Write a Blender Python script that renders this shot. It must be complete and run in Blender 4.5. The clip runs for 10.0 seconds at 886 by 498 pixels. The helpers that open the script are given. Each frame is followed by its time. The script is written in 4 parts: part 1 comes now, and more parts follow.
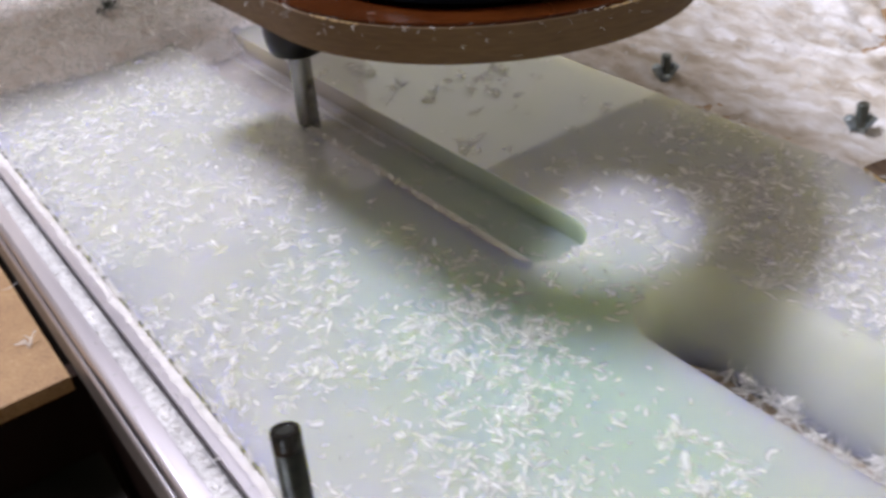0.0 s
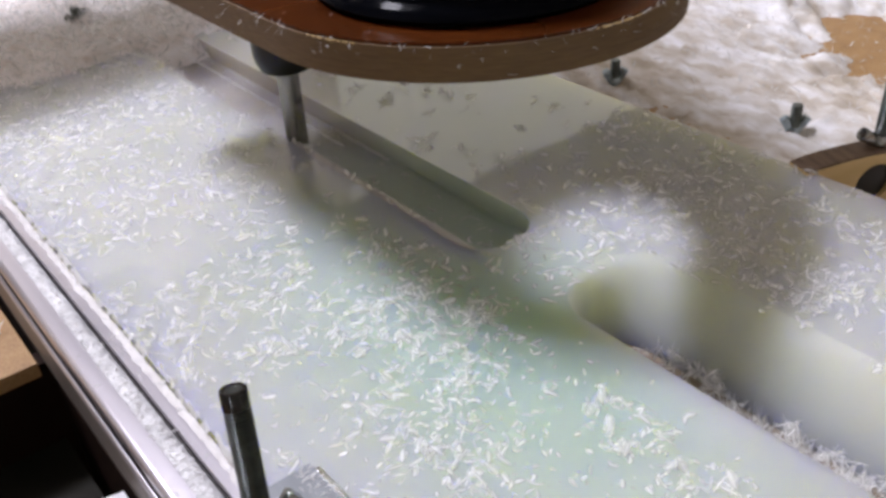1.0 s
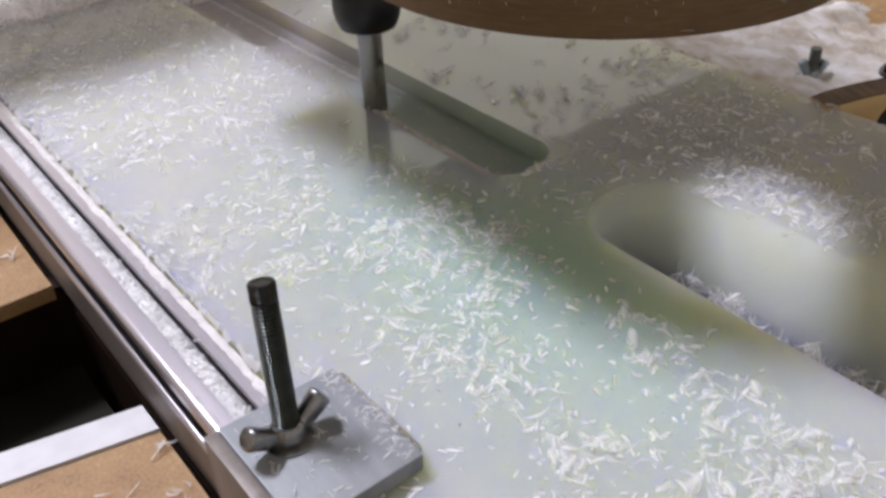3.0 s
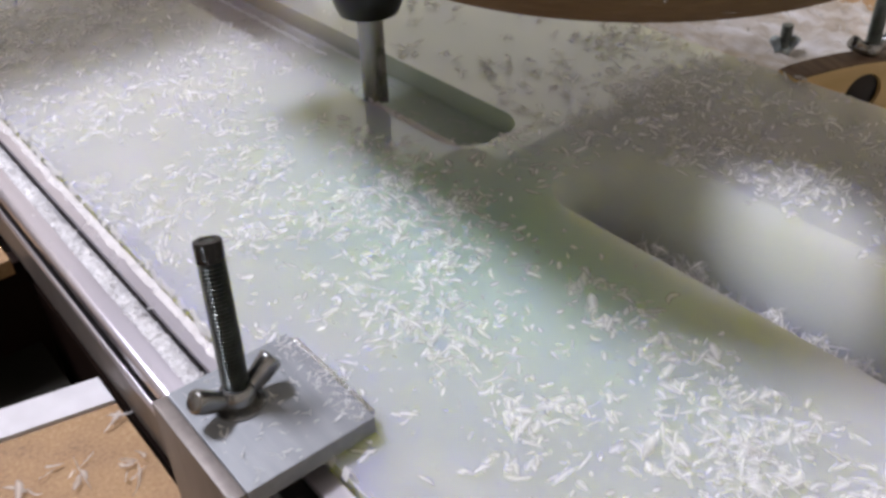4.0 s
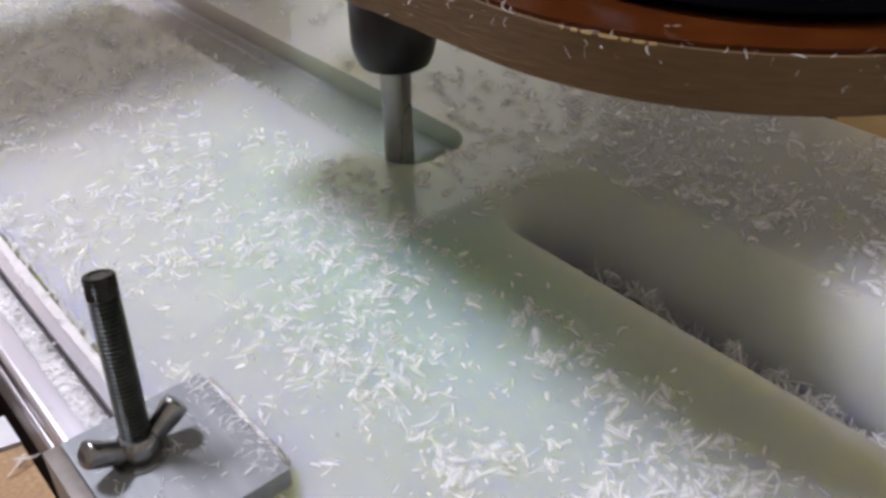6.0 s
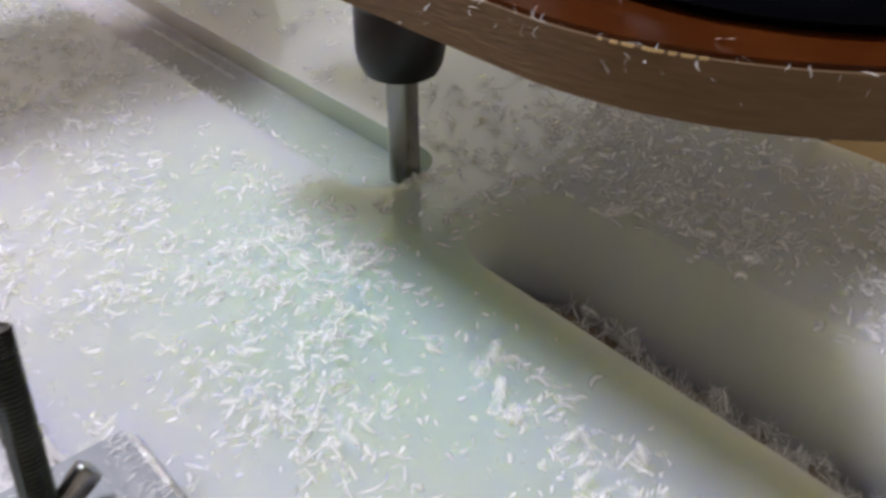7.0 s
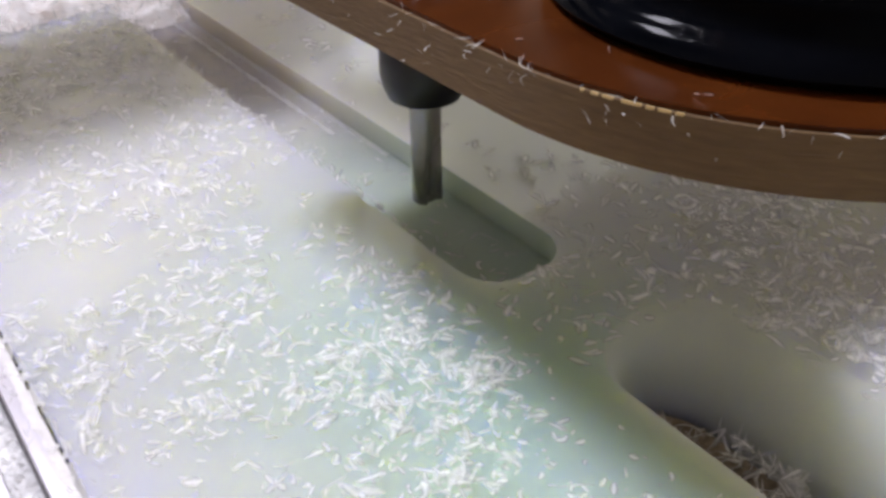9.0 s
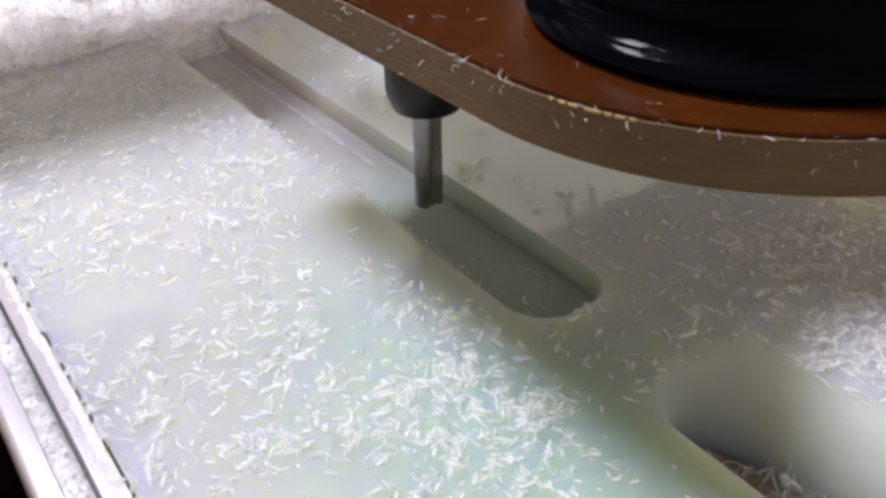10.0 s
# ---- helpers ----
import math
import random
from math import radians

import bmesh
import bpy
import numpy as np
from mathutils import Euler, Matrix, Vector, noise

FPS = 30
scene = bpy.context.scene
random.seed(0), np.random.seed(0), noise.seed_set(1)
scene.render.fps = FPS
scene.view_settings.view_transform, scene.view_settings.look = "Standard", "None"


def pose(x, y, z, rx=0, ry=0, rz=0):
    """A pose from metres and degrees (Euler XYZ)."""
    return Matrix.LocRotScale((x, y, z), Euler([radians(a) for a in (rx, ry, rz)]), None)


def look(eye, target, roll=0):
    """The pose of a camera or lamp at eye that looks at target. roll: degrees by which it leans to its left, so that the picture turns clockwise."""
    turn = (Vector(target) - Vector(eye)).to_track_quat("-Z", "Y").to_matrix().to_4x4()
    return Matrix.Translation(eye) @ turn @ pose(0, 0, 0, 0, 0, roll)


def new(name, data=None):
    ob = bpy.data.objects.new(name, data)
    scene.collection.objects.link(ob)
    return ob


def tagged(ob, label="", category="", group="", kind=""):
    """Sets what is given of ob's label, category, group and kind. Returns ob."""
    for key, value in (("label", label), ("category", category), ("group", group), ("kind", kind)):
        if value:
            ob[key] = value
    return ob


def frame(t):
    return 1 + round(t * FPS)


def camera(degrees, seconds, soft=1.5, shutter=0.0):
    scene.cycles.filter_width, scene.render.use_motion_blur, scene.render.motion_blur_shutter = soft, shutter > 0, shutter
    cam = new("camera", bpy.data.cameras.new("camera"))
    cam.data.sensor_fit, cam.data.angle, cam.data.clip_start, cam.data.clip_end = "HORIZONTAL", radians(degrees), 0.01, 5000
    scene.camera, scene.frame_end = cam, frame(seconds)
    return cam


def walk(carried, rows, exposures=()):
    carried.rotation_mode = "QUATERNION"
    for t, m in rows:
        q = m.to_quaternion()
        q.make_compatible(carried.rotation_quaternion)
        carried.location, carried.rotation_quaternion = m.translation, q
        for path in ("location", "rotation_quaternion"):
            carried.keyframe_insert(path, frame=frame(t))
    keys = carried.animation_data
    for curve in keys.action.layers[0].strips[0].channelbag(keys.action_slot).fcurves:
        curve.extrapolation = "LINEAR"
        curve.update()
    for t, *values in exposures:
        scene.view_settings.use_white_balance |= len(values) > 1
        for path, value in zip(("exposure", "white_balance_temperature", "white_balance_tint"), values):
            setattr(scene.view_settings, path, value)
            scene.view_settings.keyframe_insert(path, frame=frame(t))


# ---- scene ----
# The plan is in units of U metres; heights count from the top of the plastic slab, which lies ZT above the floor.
U, ZT = 0.29, 0.93
SKY_GLOW = 0.84


def at(x, y, h=0.0):
    return Vector((U * x, U * y, ZT + U * h))


# ---- camera ----
cam = camera(53.2, 10.0, soft=3.15, shutter=0.5)
# seconds, the eye in metres, then yaw, pitch and roll in degrees
PATH = [
    (0, -0.0003, 0.0010, 1.1547, -35.18, -33.96, -4.44),
    (0.5, 0.0032, -0.0215, 1.1519, -37.41, -33.36, -3.48),
    (1, -0.0064, -0.0268, 1.1579, -37.13, -33.27, -3.66),
    (1.5, -0.0122, -0.0269, 1.1435, -37.33, -35.05, -2.97),
    (2, -0.0160, -0.0247, 1.1425, -36.57, -35.13, -3.42),
    (3.5, -0.0215, -0.0332, 1.1335, -37.47, -34.94, -2.44),
    (4, -0.0148, -0.0365, 1.1272, -38.18, -35.41, -2.33),
    (4.5, -0.0114, -0.0326, 1.1252, -38.47, -34.56, -2.44),
    (5, -0.0023, -0.0297, 1.1239, -38.61, -34.41, -2.42),
    (5.5, 0.0061, -0.0284, 1.1204, -39.58, -34.96, -1.81),
    (7, 0.0370, -0.0132, 1.1120, -40.71, -34.65, -0.56),
    (7.5, 0.0598, 0.0386, 1.1054, -37.87, -35.47, -0.66),
    (8, 0.0595, 0.0670, 1.1034, -35.59, -35.77, -0.82),
    (8.5, 0.0593, 0.0449, 1.1143, -37.50, -34.70, -0.17),
    (9, 0.0485, 0.0405, 1.1214, -36.37, -34.41, -0.81),
    (9.5, 0.0389, 0.0426, 1.1294, -35.21, -33.55, -1.51),
    (10, 0.0373, 0.0473, 1.1317, -35.32, -33.39, -0.98),
]
walk(cam, [(t, pose(x, y, z, 0, 0, yaw) @ pose(0, 0, 0, 90 + pitch) @ pose(0, 0, 0, 0, 0, roll)) for t, x, y, z, yaw, pitch, roll in PATH],
     [(0.0, 0.03), (5.0, -0.02), (8.0, 0.03), (9.0, 0.15), (10.0, 0.17)])

# ---- light ----
scene.view_settings.exposure = 0.0
world = bpy.data.worlds.new("workshop_air")
scene.world = world
world.use_nodes = True
world.node_tree.nodes["Background"].inputs["Color"].default_value = (1.0, 0.84, 0.73, 1)
world.node_tree.nodes["Background"].inputs["Strength"].default_value = 0.215


def area_lamp(name, eye, target, sx, sy, watts, colour):
    lamp = bpy.data.lights.new(name, "AREA")
    lamp.shape, lamp.size, lamp.size_y, lamp.energy, lamp.color = "RECTANGLE", sx, sy, watts, colour
    ob = new(name, lamp)
    ob.matrix_world = look(eye, target)
    return ob


LAMP = at(0.95, 1.0) + Vector((-0.60, 1.36, 2.88))
area_lamp("ceiling_lamp_light", LAMP, at(0.95, 1.0), 0.84, 0.66, 202, (0.99, 0.97, 1.115))

# ---- materials ----


def mat(name, colours, rough=0.5, metal=0.0, scale=60.0, stretch=(1, 1, 1), detail=6.0, bump=0.0, bump_scale=0.0, spread=(0.35, 0.65),
        rough_var=0.08, sss=0.0, sss_radius=(0.006, 0.006, 0.006), coat=0.0, coat_rough=0.1, island=0.0, spec=0.5):
    """A principled material whose colour runs through `colours` by two scales of noise."""
    m = bpy.data.materials.new(name)
    m.use_nodes = True
    nt = m.node_tree
    n, link = nt.nodes, nt.links.new
    b = n["Principled BSDF"]
    tc, mp = n.new("ShaderNodeTexCoord"), n.new("ShaderNodeMapping")
    mp.inputs["Scale"].default_value = stretch
    link(tc.outputs["Object"], mp.inputs["Vector"])
    fine, broad = n.new("ShaderNodeTexNoise"), n.new("ShaderNodeTexNoise")
    fine.inputs["Scale"].default_value, fine.inputs["Detail"].default_value = scale, detail
    broad.inputs["Scale"].default_value, broad.inputs["Detail"].default_value = scale / 9, 3
    link(mp.outputs["Vector"], fine.inputs["Vector"])
    link(mp.outputs["Vector"], broad.inputs["Vector"])
    mix = n.new("ShaderNodeMix")
    mix.inputs[0].default_value = 0.42
    link(fine.outputs["Fac"], mix.inputs[2])
    link(broad.outputs["Fac"], mix.inputs[3])
    value = mix.outputs[0]
    if island:
        geo, add = n.new("ShaderNodeNewGeometry"), n.new("ShaderNodeMath")
        add.operation = "MULTIPLY_ADD"
        link(geo.outputs["Random Per Island"], add.inputs[0])
        add.inputs[1].default_value = island
        link(value, add.inputs[2])
        value = add.outputs[0]
    ramp = n.new("ShaderNodeValToRGB")
    els = ramp.color_ramp.elements
    while len(els) < len(colours):
        els.new(0.5)
    for i, c in enumerate(colours):
        els[i].position = spread[0] + (spread[1] - spread[0]) * i / max(1, len(colours) - 1)
        els[i].color = (*c, 1)
    link(value, ramp.inputs["Fac"])
    link(ramp.outputs["Color"], b.inputs["Base Color"])
    rr = n.new("ShaderNodeMapRange")
    rr.inputs["To Min"].default_value, rr.inputs["To Max"].default_value = max(0.02, rough - rough_var), min(1, rough + rough_var)
    link(broad.outputs["Fac"], rr.inputs["Value"])
    link(rr.outputs[0], b.inputs["Roughness"])
    b.inputs["Metallic"].default_value = metal
    b.inputs["Specular IOR Level"].default_value = spec
    b.inputs["Coat Weight"].default_value = coat
    b.inputs["Coat Roughness"].default_value = coat_rough
    if sss:
        b.inputs["Subsurface Weight"].default_value = sss
        b.inputs["Subsurface Radius"].default_value = sss_radius
        b.inputs["Subsurface Scale"].default_value = 1.0
    if bump:
        bn, bp = n.new("ShaderNodeTexNoise"), n.new("ShaderNodeBump")
        bn.inputs["Scale"].default_value, bn.inputs["Detail"].default_value = bump_scale or scale, 5
        link(mp.outputs["Vector"], bn.inputs["Vector"])
        link(bn.outputs["Fac"], bp.inputs["Height"])
        bp.inputs["Strength"].default_value, bp.inputs["Distance"].default_value = bump, 0.001
        link(bp.outputs["Normal"], b.inputs["Normal"])
    return m


PLASTIC = mat("milky_plastic", [(0.425, 0.499, 0.456), (0.458, 0.527, 0.484), (0.498, 0.547, 0.517)], 0.36, 0, 14, bump=0.05, bump_scale=160, sss=0.92, sss_radius=(0.078, 0.074, 0.019), rough_var=0.05, coat=1.0, coat_rough=0.035)


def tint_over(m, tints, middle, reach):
    """Lay the lens's colour cast into milky plastic: one tint to the other, cloud-like, round a middle of the plan."""
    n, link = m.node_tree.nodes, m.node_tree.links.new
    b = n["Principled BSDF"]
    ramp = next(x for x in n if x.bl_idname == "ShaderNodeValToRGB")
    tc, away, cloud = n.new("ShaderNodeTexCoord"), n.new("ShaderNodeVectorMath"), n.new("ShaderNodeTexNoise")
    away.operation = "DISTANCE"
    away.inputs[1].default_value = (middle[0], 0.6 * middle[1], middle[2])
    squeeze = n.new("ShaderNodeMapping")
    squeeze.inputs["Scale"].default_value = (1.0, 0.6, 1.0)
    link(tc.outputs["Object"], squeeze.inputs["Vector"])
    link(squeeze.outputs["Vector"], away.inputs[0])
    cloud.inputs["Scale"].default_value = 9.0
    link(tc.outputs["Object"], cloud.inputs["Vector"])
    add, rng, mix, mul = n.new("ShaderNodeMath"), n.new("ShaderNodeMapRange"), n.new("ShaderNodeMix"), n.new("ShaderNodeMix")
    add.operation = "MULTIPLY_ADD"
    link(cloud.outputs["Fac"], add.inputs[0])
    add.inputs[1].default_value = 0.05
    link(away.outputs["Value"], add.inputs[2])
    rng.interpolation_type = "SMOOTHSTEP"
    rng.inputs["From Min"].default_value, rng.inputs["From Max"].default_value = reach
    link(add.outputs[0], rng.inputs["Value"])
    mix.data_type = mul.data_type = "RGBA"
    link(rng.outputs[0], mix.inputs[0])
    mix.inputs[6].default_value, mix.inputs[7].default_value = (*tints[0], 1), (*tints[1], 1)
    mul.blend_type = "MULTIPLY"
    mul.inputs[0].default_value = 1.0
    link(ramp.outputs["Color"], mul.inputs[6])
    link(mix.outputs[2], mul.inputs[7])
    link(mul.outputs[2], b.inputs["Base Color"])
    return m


# greenish middle, pinkish surround: camera colour cast held in the sheet's colour
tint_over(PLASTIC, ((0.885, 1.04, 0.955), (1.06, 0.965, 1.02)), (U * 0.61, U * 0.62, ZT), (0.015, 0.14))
# slot wall: the warm tone of its shade is mixed into this plastic
SLOT_PLASTIC = mat("slot_wall_plastic", [(0.425, 0.478, 0.436), (0.498, 0.530, 0.497)], 0.7, 0, 14, bump=0.08, bump_scale=500, sss=0.95, sss_radius=(0.085, 0.080, 0.036), spec=0.2)
tint_over(SLOT_PLASTIC, ((1.02, 1.03, 0.975), (1.07, 1.01, 1.0)), (U * 0.75, U * 0.62, ZT), (0.02, 0.155))
# rough milled plastic, its base also darkened for the shade in the groove
CUT_PLASTIC = mat("shaded_milled_plastic", [(0.36, 0.415, 0.37), (0.43, 0.48, 0.435)], 0.6, 0, 20, bump=0.15, bump_scale=500, sss=0.9, sss_radius=(0.050, 0.048, 0.024), spec=0.3)

# pinkish hue of the shaded far groove, put into its colour
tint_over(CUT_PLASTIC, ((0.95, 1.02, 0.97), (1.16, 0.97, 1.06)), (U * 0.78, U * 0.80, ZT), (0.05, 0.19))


def shaving_mat():
    """Thin milky curls: half of the light goes through them."""
    m = mat("plastic_shavings", [(0.86, 0.86, 0.85), (0.93, 0.93, 0.93), (0.96, 0.96, 0.96)], 0.4, 0, 300, island=0.3, spread=(0.3, 0.9))
    n, link = m.node_tree.nodes, m.node_tree.links.new
    through_light, both = n.new("ShaderNodeBsdfTranslucent"), n.new("ShaderNodeMixShader")
    through_light.inputs["Color"].default_value = (0.94, 0.95, 0.95, 1)
    both.inputs[0].default_value = 0.6
    link(n["Principled BSDF"].outputs[0], both.inputs[1])
    link(through_light.outputs[0], both.inputs[2])
    clear, thin = n.new("ShaderNodeBsdfTransparent"), n.new("ShaderNodeMixShader")
    geo, edge, own, low, sum_up = n.new("ShaderNodeNewGeometry"), n.new("ShaderNodeAttribute"), n.new("ShaderNodeMath"), n.new("ShaderNodeMath"), n.new("ShaderNodeMath")
    edge.attribute_name = "thinness"
    own.operation = low.operation = "MULTIPLY"
    link(geo.outputs["Random Per Island"], own.inputs[0])
    own.inputs[1].default_value = 0.42
    link(edge.outputs["Fac"], low.inputs[0])
    low.inputs[1].default_value = 0.75
    sum_up.use_clamp = True
    link(own.outputs[0], sum_up.inputs[0])
    link(low.outputs[0], sum_up.inputs[1])
    link(sum_up.outputs[0], thin.inputs[0])
    link(both.outputs[0], thin.inputs[1])
    link(clear.outputs[0], thin.inputs[2])
    link(thin.outputs[0], n["Material Output"].inputs["Surface"])
    return m


SHAVING = shaving_mat()
HEAP = mat("shavings_heap", [(0.34, 0.285, 0.215), (0.47, 0.42, 0.355), (0.60, 0.58, 0.555), (0.76, 0.76, 0.785)], 0.65, 0, 62, (1.25, 0.5, 1.0), detail=9.0, bump=1.0, bump_scale=420, spread=(0.36, 0.62))
# far heap: whiter tones than the bench heap
PALE_HEAP = mat("pale_shavings_heap", [(0.62, 0.54, 0.49), (0.86, 0.82, 0.81), (0.95, 0.94, 0.96)], 0.6, 0, 70, bump=1.0, bump_scale=260, spread=(0.3, 0.62))
GREY_DUST = mat("packed_plastic_dust", [(0.40, 0.40, 0.41), (0.58, 0.58, 0.59), (0.76, 0.76, 0.77)], 0.6, 0, 160, bump=0.8, bump_scale=500, spread=(0.32, 0.64))
CREAM_DUST = mat("caked_plastic_dust", [(0.50, 0.485, 0.475), (0.58, 0.565, 0.565), (0.66, 0.645, 0.65)], 0.6, 0, 120, bump=0.6, bump_scale=420, spread=(0.3, 0.6))
ALU = mat("extruded_aluminium", [(0.54, 0.52, 0.565), (0.63, 0.605, 0.655)], 0.30, 0.85, 300, (1, 0.02, 1), bump=0.05)
# same aluminium, darkened to hold the shade inside the rail's slots
SLOT_ALU = mat("shaded_slot_aluminium", [(0.06, 0.055, 0.055), (0.11, 0.10, 0.10)], 0.5, 0.5, 200, (1, 0.05, 1), bump=0.1)
ALU_PLATE = mat("milled_aluminium", [(0.21, 0.228, 0.245), (0.31, 0.33, 0.35)], 0.62, 0.25, 220, (1, 0.1, 1), bump=0.08)
ALU_SIDE = mat("dark_side_aluminium", [(0.13, 0.115, 0.105), (0.20, 0.18, 0.165)], 0.5, 0.3, 240, (1, 1, 0.1), bump=0.15)
STEEL = mat("zinc_steel", [(0.20, 0.205, 0.205), (0.36, 0.365, 0.365)], 0.22, 0.95, 200, bump=0.05)
BRIGHT_STEEL = mat("worn_bright_steel", [(0.38, 0.385, 0.38), (0.80, 0.80, 0.79)], 0.16, 1.0, 900, bump=0.9, bump_scale=1400)
BLUE_STEEL = mat("blue_zinc_steel", [(0.22, 0.28, 0.32), (0.40, 0.46, 0.50)], 0.34, 0.9, 200, bump=0.05)
ROD = mat("threaded_steel", [(0.075, 0.088, 0.084), (0.17, 0.19, 0.185)], 0.33, 1.0, 200)
CUTTER = mat("carbide", [(0.20, 0.20, 0.19), (0.34, 0.33, 0.32)], 0.26, 0.9, 120, (1, 1, 0.1))
BLACK_OXIDE = mat("black_oxide", [(0.004, 0.004, 0.004), (0.010, 0.010, 0.010)], 0.36, 0.0, 90, bump=0.1, spec=0.35)
TIP_BLACK = mat("glossy_black_tip", [(0.004, 0.004, 0.004), (0.008, 0.008, 0.008)], 0.16, 0.0, 200, bump=0.2, bump_scale=900, spec=0.3)
BLACK_PLASTIC = mat("black_plastic", [(0.0010, 0.0012, 0.002), (0.0022, 0.0026, 0.004)], 0.10, 0, 60, bump=0.02, bump_scale=120, spec=0.02, rough_var=0.03)
VARNISH = mat("orange_varnish", [(0.038, 0.0092, 0.0018), (0.052, 0.0135, 0.0026), (0.070, 0.019, 0.0036)], 0.28, 0, 30, (1, 2, 1), spec=0.15, bump=0.04)
BOARD_EDGE = mat("raw_board_edge", [(0.058, 0.031, 0.010), (0.086, 0.049, 0.017), (0.112, 0.067, 0.025), (0.150, 0.097, 0.043)], 0.75, 0, 900, (0.13, 0.13, 1.0), bump=0.5, bump_scale=1100, spread=(0.24, 0.80))
CHIPBOARD = mat("particle_board", [(0.15, 0.078, 0.028), (0.27, 0.155, 0.062), (0.33, 0.20, 0.085), (0.43, 0.295, 0.155)], 0.6, 0, 620, bump=0.35, bump_scale=800, spread=(0.28, 0.72))
# board tone lowered to carry the shade down in the slot
SPOIL = mat("shaded_spoil_board", [(0.12, 0.092, 0.066), (0.22, 0.175, 0.13), (0.32, 0.27, 0.215)], 0.7, 0, 400, bump=0.4, bump_scale=700)
PLY = mat("pale_wood", [(0.50, 0.36, 0.15), (0.66, 0.50, 0.25)], 0.5, 0, 120, (0.2, 1, 1), bump=0.2)
BARK = mat("clamp_top_wood", [(0.07, 0.04, 0.024), (0.19, 0.125, 0.078)], 0.6, 0, 300, (1, 0.15, 1), bump=0.5)
MELAMINE = mat("white_melamine", [(0.52, 0.52, 0.54), (0.62, 0.62, 0.645)], 0.4, 0, 90)
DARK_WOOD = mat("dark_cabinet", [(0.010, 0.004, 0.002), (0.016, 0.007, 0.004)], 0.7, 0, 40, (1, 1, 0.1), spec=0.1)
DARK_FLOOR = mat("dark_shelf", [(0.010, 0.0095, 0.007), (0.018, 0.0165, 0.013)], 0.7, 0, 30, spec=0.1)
GANTRY = mat("painted_gantry", [(0.06, 0.06, 0.06), (0.09, 0.09, 0.09)], 0.5, 0.2, 40)
# wall tones are chosen for the strength and hue of the fill they bounce
WALL = mat("painted_wall", [(0.665, 0.615, 0.525), (0.745, 0.69, 0.595)], 0.8, 0, 8, bump=0.1)
DIM_WALL = mat("dim_fill_wall", [(0.47, 0.425, 0.36), (0.56, 0.51, 0.435)], 0.85, 0, 20, bump=0.3)
CONCRETE = mat("concrete_floor", [(0.16, 0.16, 0.15), (0.26, 0.26, 0.25)], 0.7, 0, 12, bump=0.2)

# ---- mesh helpers ----


def mesh_ob(name, verts, faces, material, parent=None, smooth=False):
    me = bpy.data.meshes.new(name)
    me.from_pydata([tuple(v) for v in verts], [], faces)
    me.materials.append(material)
    if smooth:
        me.polygons.foreach_set("use_smooth", [True] * len(me.polygons))
    me.update()
    ob = new(name, me)
    ob.parent = parent
    return ob


def part(name, bm, material, parent=None, label="", smooth=None):
    """Link a bmesh as one mesh object under a thing; smooth: the angle in degrees under which edges are smooth."""
    bmesh.ops.recalc_face_normals(bm, faces=bm.faces)
    me = bpy.data.meshes.new(name)
    if smooth:
        for f in bm.faces:
            f.smooth = True
        for e in bm.edges:
            if len(e.link_faces) != 2 or e.calc_face_angle(0) > radians(smooth):
                e.smooth = False
    bm.to_mesh(me)
    bm.free()
    me.materials.append(material)
    ob = new(name, me)
    ob.parent = parent
    if label:
        tagged(ob, label)
    return ob


def box_bm(lo, hi, bevel=0.0, bm=None):
    bm = bm or bmesh.new()
    made = bmesh.ops.create_cube(bm, size=1)["verts"]
    for v in made:
        v.co = Vector([lo[i] + (hi[i] - lo[i]) * (v.co[i] + 0.5) for i in range(3)])
    if bevel:
        edges = list({e for v in made for e in v.link_edges})
        bmesh.ops.bevel(bm, geom=edges, offset=bevel, segments=2, affect="EDGES", profile=0.6)
    return bm


def lathe_bm(profile, seg=48, bm=None, centre=(0, 0, 0)):
    """Turn a profile of (radius, z) round the z axis."""
    bm = bm or bmesh.new()
    rings = []
    for r, z in profile:
        if r < 1e-6:
            rings.append([bm.verts.new((centre[0], centre[1], centre[2] + z))])
        else:
            rings.append([bm.verts.new((centre[0] + r * math.cos(2 * math.pi * k / seg), centre[1] + r * math.sin(2 * math.pi * k / seg), centre[2] + z)) for k in range(seg)])
    for a, b in zip(rings, rings[1:]):
        for k in range(seg):
            j = (k + 1) % seg
            if len(a) == 1 and len(b) == 1:
                continue
            if len(a) == 1:
                bm.faces.new((a[0], b[k], b[j]))
            elif len(b) == 1:
                bm.faces.new((a[k], b[0], a[j]))
            else:
                bm.faces.new((a[k], a[j], b[j], b[k]))
    return bm


